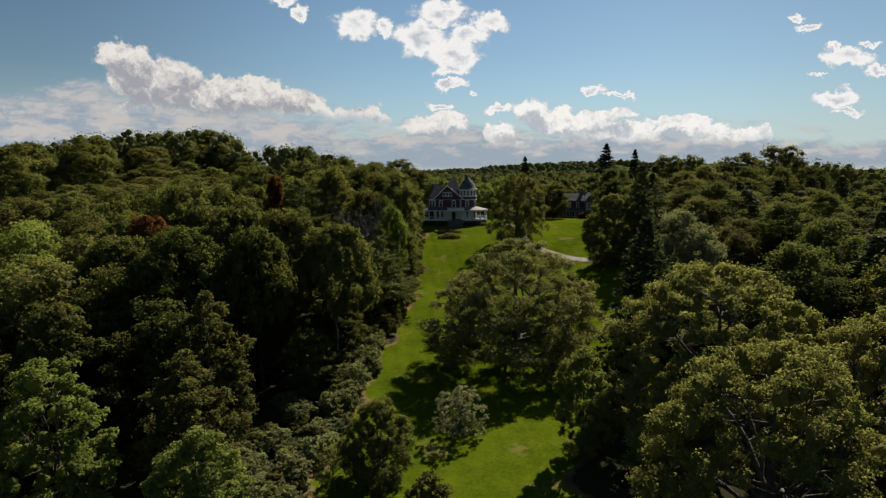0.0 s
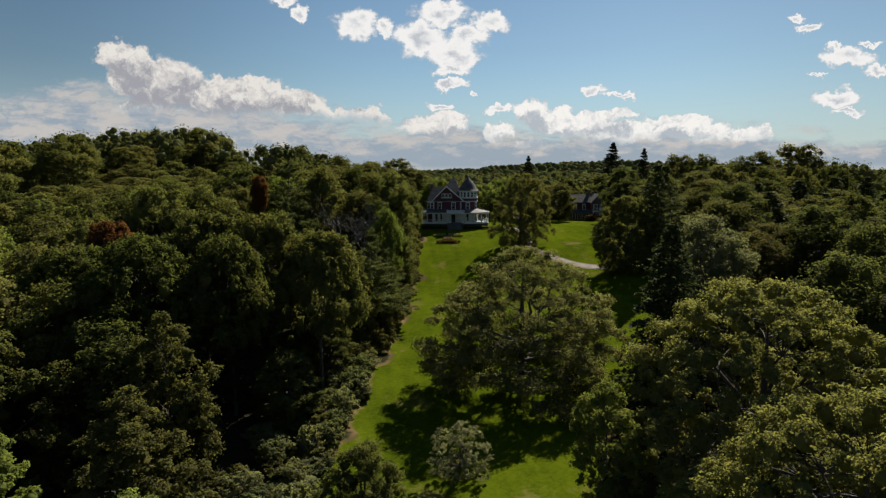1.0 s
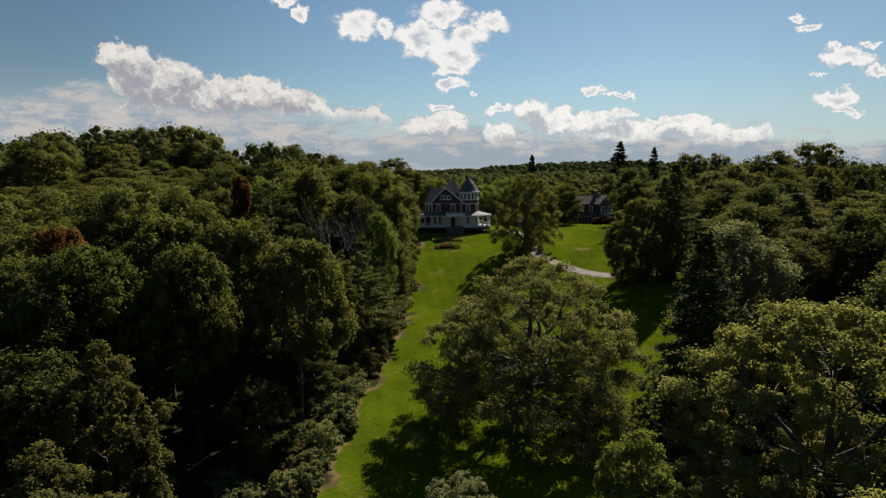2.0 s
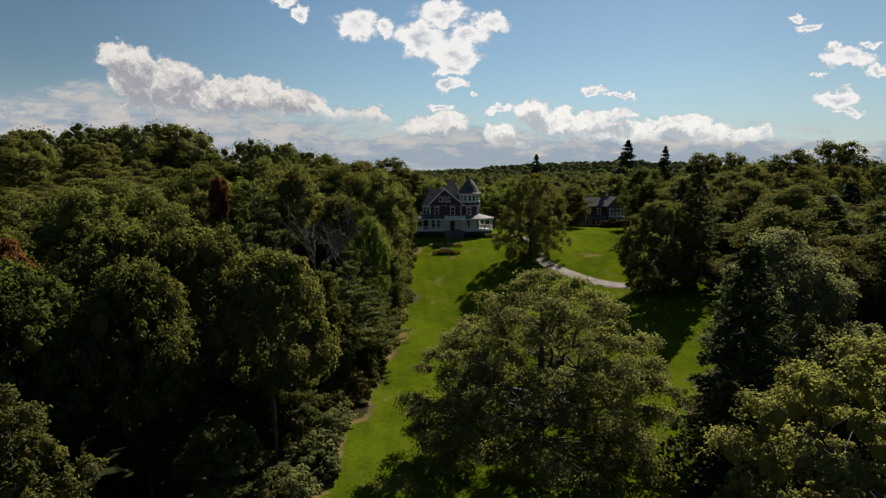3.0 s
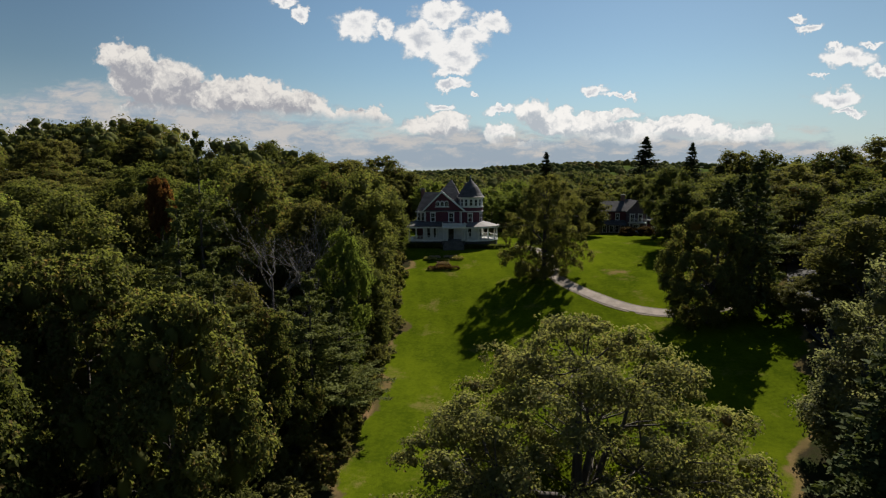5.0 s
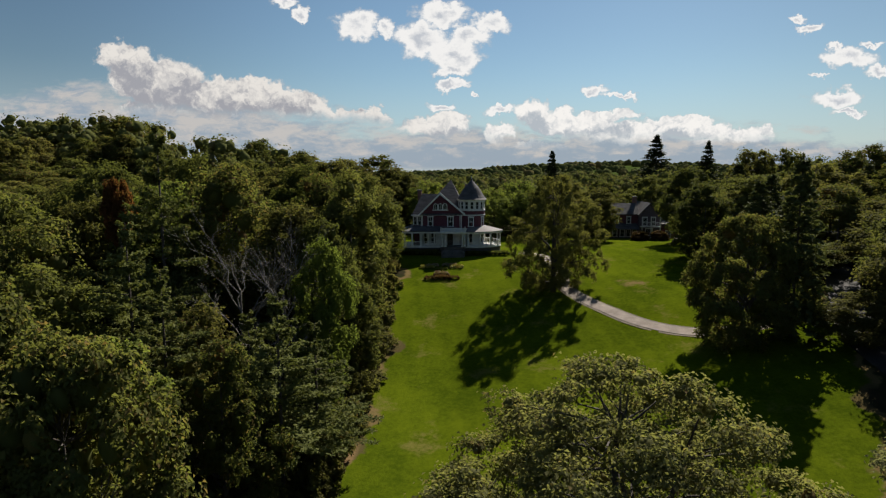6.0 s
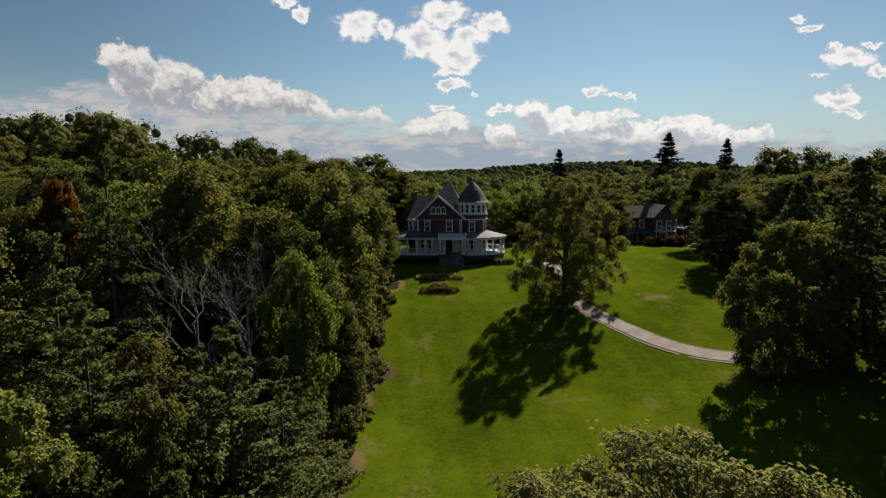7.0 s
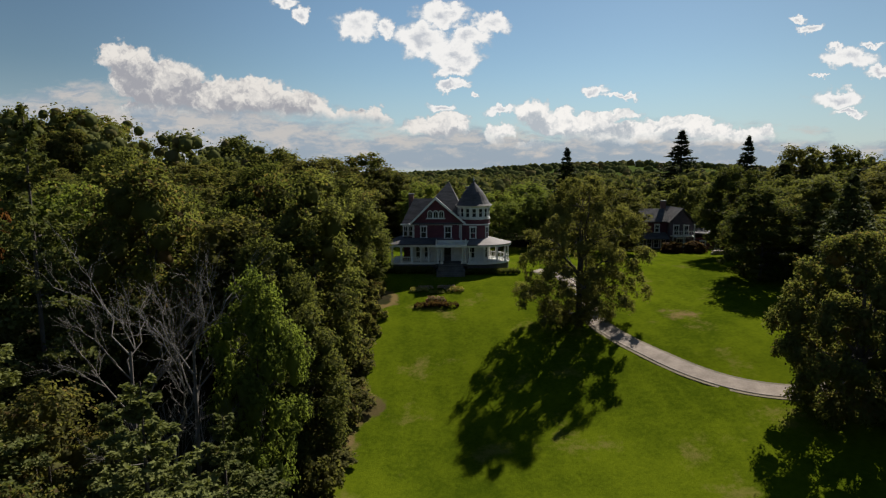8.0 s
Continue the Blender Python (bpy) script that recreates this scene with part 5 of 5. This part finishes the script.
# ---- planting round the red house ----
def leafy(name, mat, boxes, leaf, density, label, category):
    """A clipped or loose mass of leaves filling some boxes (x0, x1, y0, y1, height)."""
    at, face, pieces = [], [], []
    for x0, x1, y0, y1, h in boxes:
        n = int((x1 - x0) * (y1 - y0 + 2 * h) * density)
        p = np.stack([R.uniform(x0, x1, n), R.uniform(y0, y1, n), R.uniform(0.05, 1.0, n) ** 0.5 * h], 1)
        mid = np.array([(x0 + x1) / 2, (y0 + y1) / 2, h * 0.3])
        p[:, 2] += ground_z(p[:, 0], p[:, 1])
        at.append(p)
        face.append(unit(unit(p - mid) * np.array([0.1, 1, 1]) + R.normal(0, 0.6, (n, 3)) + np.array([0, 0, 0.4])))
        k = max(2, int((x1 - x0) / 0.7))
        c = np.stack([np.linspace(x0, x1, k), np.full(k, (y0 + y1) / 2), np.full(k, h * 0.4)], 1)
        c[:, 2] += ground_z(c[:, 0], c[:, 1])
        pieces.append(cores(c, np.full(k, min(h, y1 - y0) * 0.62), 0.8))
    at, face = np.concatenate(at), np.concatenate(face)
    v, f = merged([sprays(at, face, np.full(len(at), leaf), 1.1)] + pieces)
    ob = new(name, tri_mesh(name, v, f, mat))
    tagged(ob, label, category)
    return ob


leafy("hedge", LEAF, [(-9.2, -1.2, 168.4, 169.4, 0.95)], 0.22, 90, "dark green hedge below the white porch", "hedge")
leafy("hedge", LEAF, [(3.9, 11.6, 167.6, 168.9, 0.75)], 0.22, 90, "low dark green hedge round the rounded porch", "hedge")
BEDS = [
    (FLOWER_GOLD, "low clump of yellow-green border plants before the house", [(-4.2, -1.9, 160.2, 161.3, 0.45), (-1.4, 0.4, 159.8, 160.6, 0.35), (0.9, 3.1, 160.2, 161.4, 0.5)]),
    (FLOWER, "pale and reddish flowers in the border before the house", [(-3.2, -1.2, 161.4, 162.0, 0.4), (-0.4, 2.0, 161.5, 162.2, 0.4)]),
    (LEAF_RUST, "dark reddish foliage plants in the island bed on the lawn", [(-3.2, -1.8, 155.0, 156.1, 0.55), (-1.9, 0.9, 155.0, 156.3, 0.8), (0.8, 2.3, 155.0, 156.1, 0.55)]),
    (FLOWER, "reddish-brown flowers in the island bed", [(-1.6, 0.6, 156.2, 156.9, 1.0)]),
]
for mat, words, patches in BEDS:
    for patch in patches:
        tagged(leafy("flower_bed", mat, [patch], 0.19, 62, words, "flower bed"), group="flower beds")

# ---- things beside the lane ----
def utility_pole(x, y, top):
    z = float(ground_z(x, y))
    ob = thing("utility_pole", x, y, z, "weathered wooden utility pole beside the lane", "utility pole", "utility poles")
    part("pole", lathe([(0, z - 0.5), (0.17, z - 0.5), (0.12, top), (0, top)], x, y, 10), BARK, ob)
    part("crossarm", beam((x - 1.1, y, top - 0.6), (x + 1.1, y, top - 0.6), 0.06), BARK, ob)
    for dx in (-1.0, -0.5, 0.5, 1.0):
        part("insulator", lathe([(0, top - 0.54), (0.05, top - 0.54), (0.06, top - 0.42), (0, top - 0.38)], x + dx, y, 8), METAL, ob)


utility_pole(59.7, 150.0, 8.0)
utility_pole(75.0, 118.0, 7.6)
for dx in (-1.0, 1.0):
    pts = [Vector((59.7 + dx, 150, 7.5)).lerp(Vector((75 + dx, 118, 7.1)), s) - Vector((0, 0, 2.0 * s * (1 - s))) for s in np.linspace(0, 1, 9)]
    v, f = tube([tuple(p) for p in pts], [0.02] * 9, 5)
    tagged(new("overhead_cable", tri_mesh("overhead_cable", v, f, DARKWOOD)), "thin dark overhead cable between two poles", "cable", "overhead cables")


def dark_bin(x, y):
    z = float(ground_z(x, y))
    ob = thing("waste_container", x, y, z, "dark metal waste container beside the lane", "container")
    part("body", block(x - 1.0, x + 1.0, y - 0.8, y + 0.8, z + 0.12, z + 1.7, 0.05), DARKWOOD, ob)
    part("lid", block(x - 1.05, x + 1.05, y - 0.86, y + 0.86, z + 1.7, z + 1.8, 0.03), DARKWOOD, ob)
    for dx in (-0.8, 0.8):
        for dy in (-0.6, 0.6):
            part("foot", block(x + dx - 0.08, x + dx + 0.08, y + dy - 0.08, y + dy + 0.08, z - 0.1, z + 0.12), METAL, ob)


dark_bin(46.0, 131.0)


# a low wall of pale fieldstones beside the yard
wall = thing("stone_wall", 54, 187.5, 0.9, "low pale fieldstone wall at the edge of the yard", "stone wall")
shapes = []
for k in range(4):
    bm = block(-0.45, 0.45, -0.28, 0.28, 0.0, 0.42, 0.07)
    for vert in bm.verts:
        vert.co += Vector(R.normal(0, 0.035, 3))
    me = bpy.data.meshes.new("stone")
    bm.to_mesh(me)
    bm.free()
    me.materials.append(GRAVEL)
    shapes.append(me)
for row in range(2):
    for k in range(13):
        x = 49.2 + k * 0.88 + row * 0.4
        st = part_mesh("stone", shapes[(k * 3 + row) % 4], None, wall)
        st.matrix_basis = Matrix.LocRotScale((x, 187.5, float(ground_z(x, 187.5)) + row * 0.4 - 0.03), Euler((0, 0, R.normal(0, 0.06))), (1, 1, R.uniform(0.85, 1.15)))


# ---- distant woods ----
def far_woods():
    pieces = []
    spots = []
    for tries in range(6000):
        y = 216 + 560 * R.random() ** 1.5
        x = R.uniform(-0.9, 0.9) * y * 0.95
        if abs(x) < 105 and y < 216:
            continue
        spots.append((x, y))
        if len(spots) >= 1150:
            break
    for x, y in spots:
        z = float(ground_z(x, y))
        tall = R.uniform(12.5, 17.5) * (1.12 if y < 300 and abs(x) > 40 else 1.0)
        if y < 420 and abs(x - 0.12 * y) < 0.3 * y:
            tall *= 0.82
        r = R.uniform(4.5, 7.5)
        k = 13
        h = np.sort(R.random(k))
        a = np.arange(k) * 2.4 + R.uniform(0, 6)
        out = r * np.interp(h, [0, 0.4, 0.8, 1], [0.7, 1, 0.7, 0.15]) * R.uniform(0.5, 1.0, k)
        c = np.stack([x + out * np.cos(a), y + out * np.sin(a), z + tall * (0.35 + 0.6 * h)], 1)
        rad = r * R.uniform(0.32, 0.48, k)
        pieces.append(cores(c, rad, 0.58))
        n = 190 if y < 330 else 120 if y < 480 else 70
        who = R.integers(0, k, n)
        w = unit(R.normal(size=(n, 3)) + np.array([0, -0.3, 0.5]))
        pieces.append(sprays(c[who] + w * rad[who][:, None] * R.uniform(0.75, 1.02, (n, 1)), unit(w + R.normal(0, 0.4, (n, 3))), np.full(n, 0.7 if y < 330 else 0.9 if y < 480 else 1.3)))
    v, f = merged(pieces)
    tagged(new("distant_wood", tri_mesh("distant_wood", v, f, LEAF_FAR)), "distant green woodland reaching to the hills", "woodland", kind="stuff")
    y = 700 + 2700 * R.random(6500) ** 1.5
    x = R.uniform(-0.95, 0.95, 6500) * y
    rad = R.uniform(3.5, 8.5, 6500) * (0.8 + y / 2500)
    v, f = cores(np.stack([x, y, ground_z(x, y) + rad * 0.3], 1), rad, 1.0)
    tagged(new("hill_wood", tri_mesh("hill_wood", v, f, LEAF_FAR)), "wooded hills on the horizon", "woodland", kind="stuff")


far_woods()
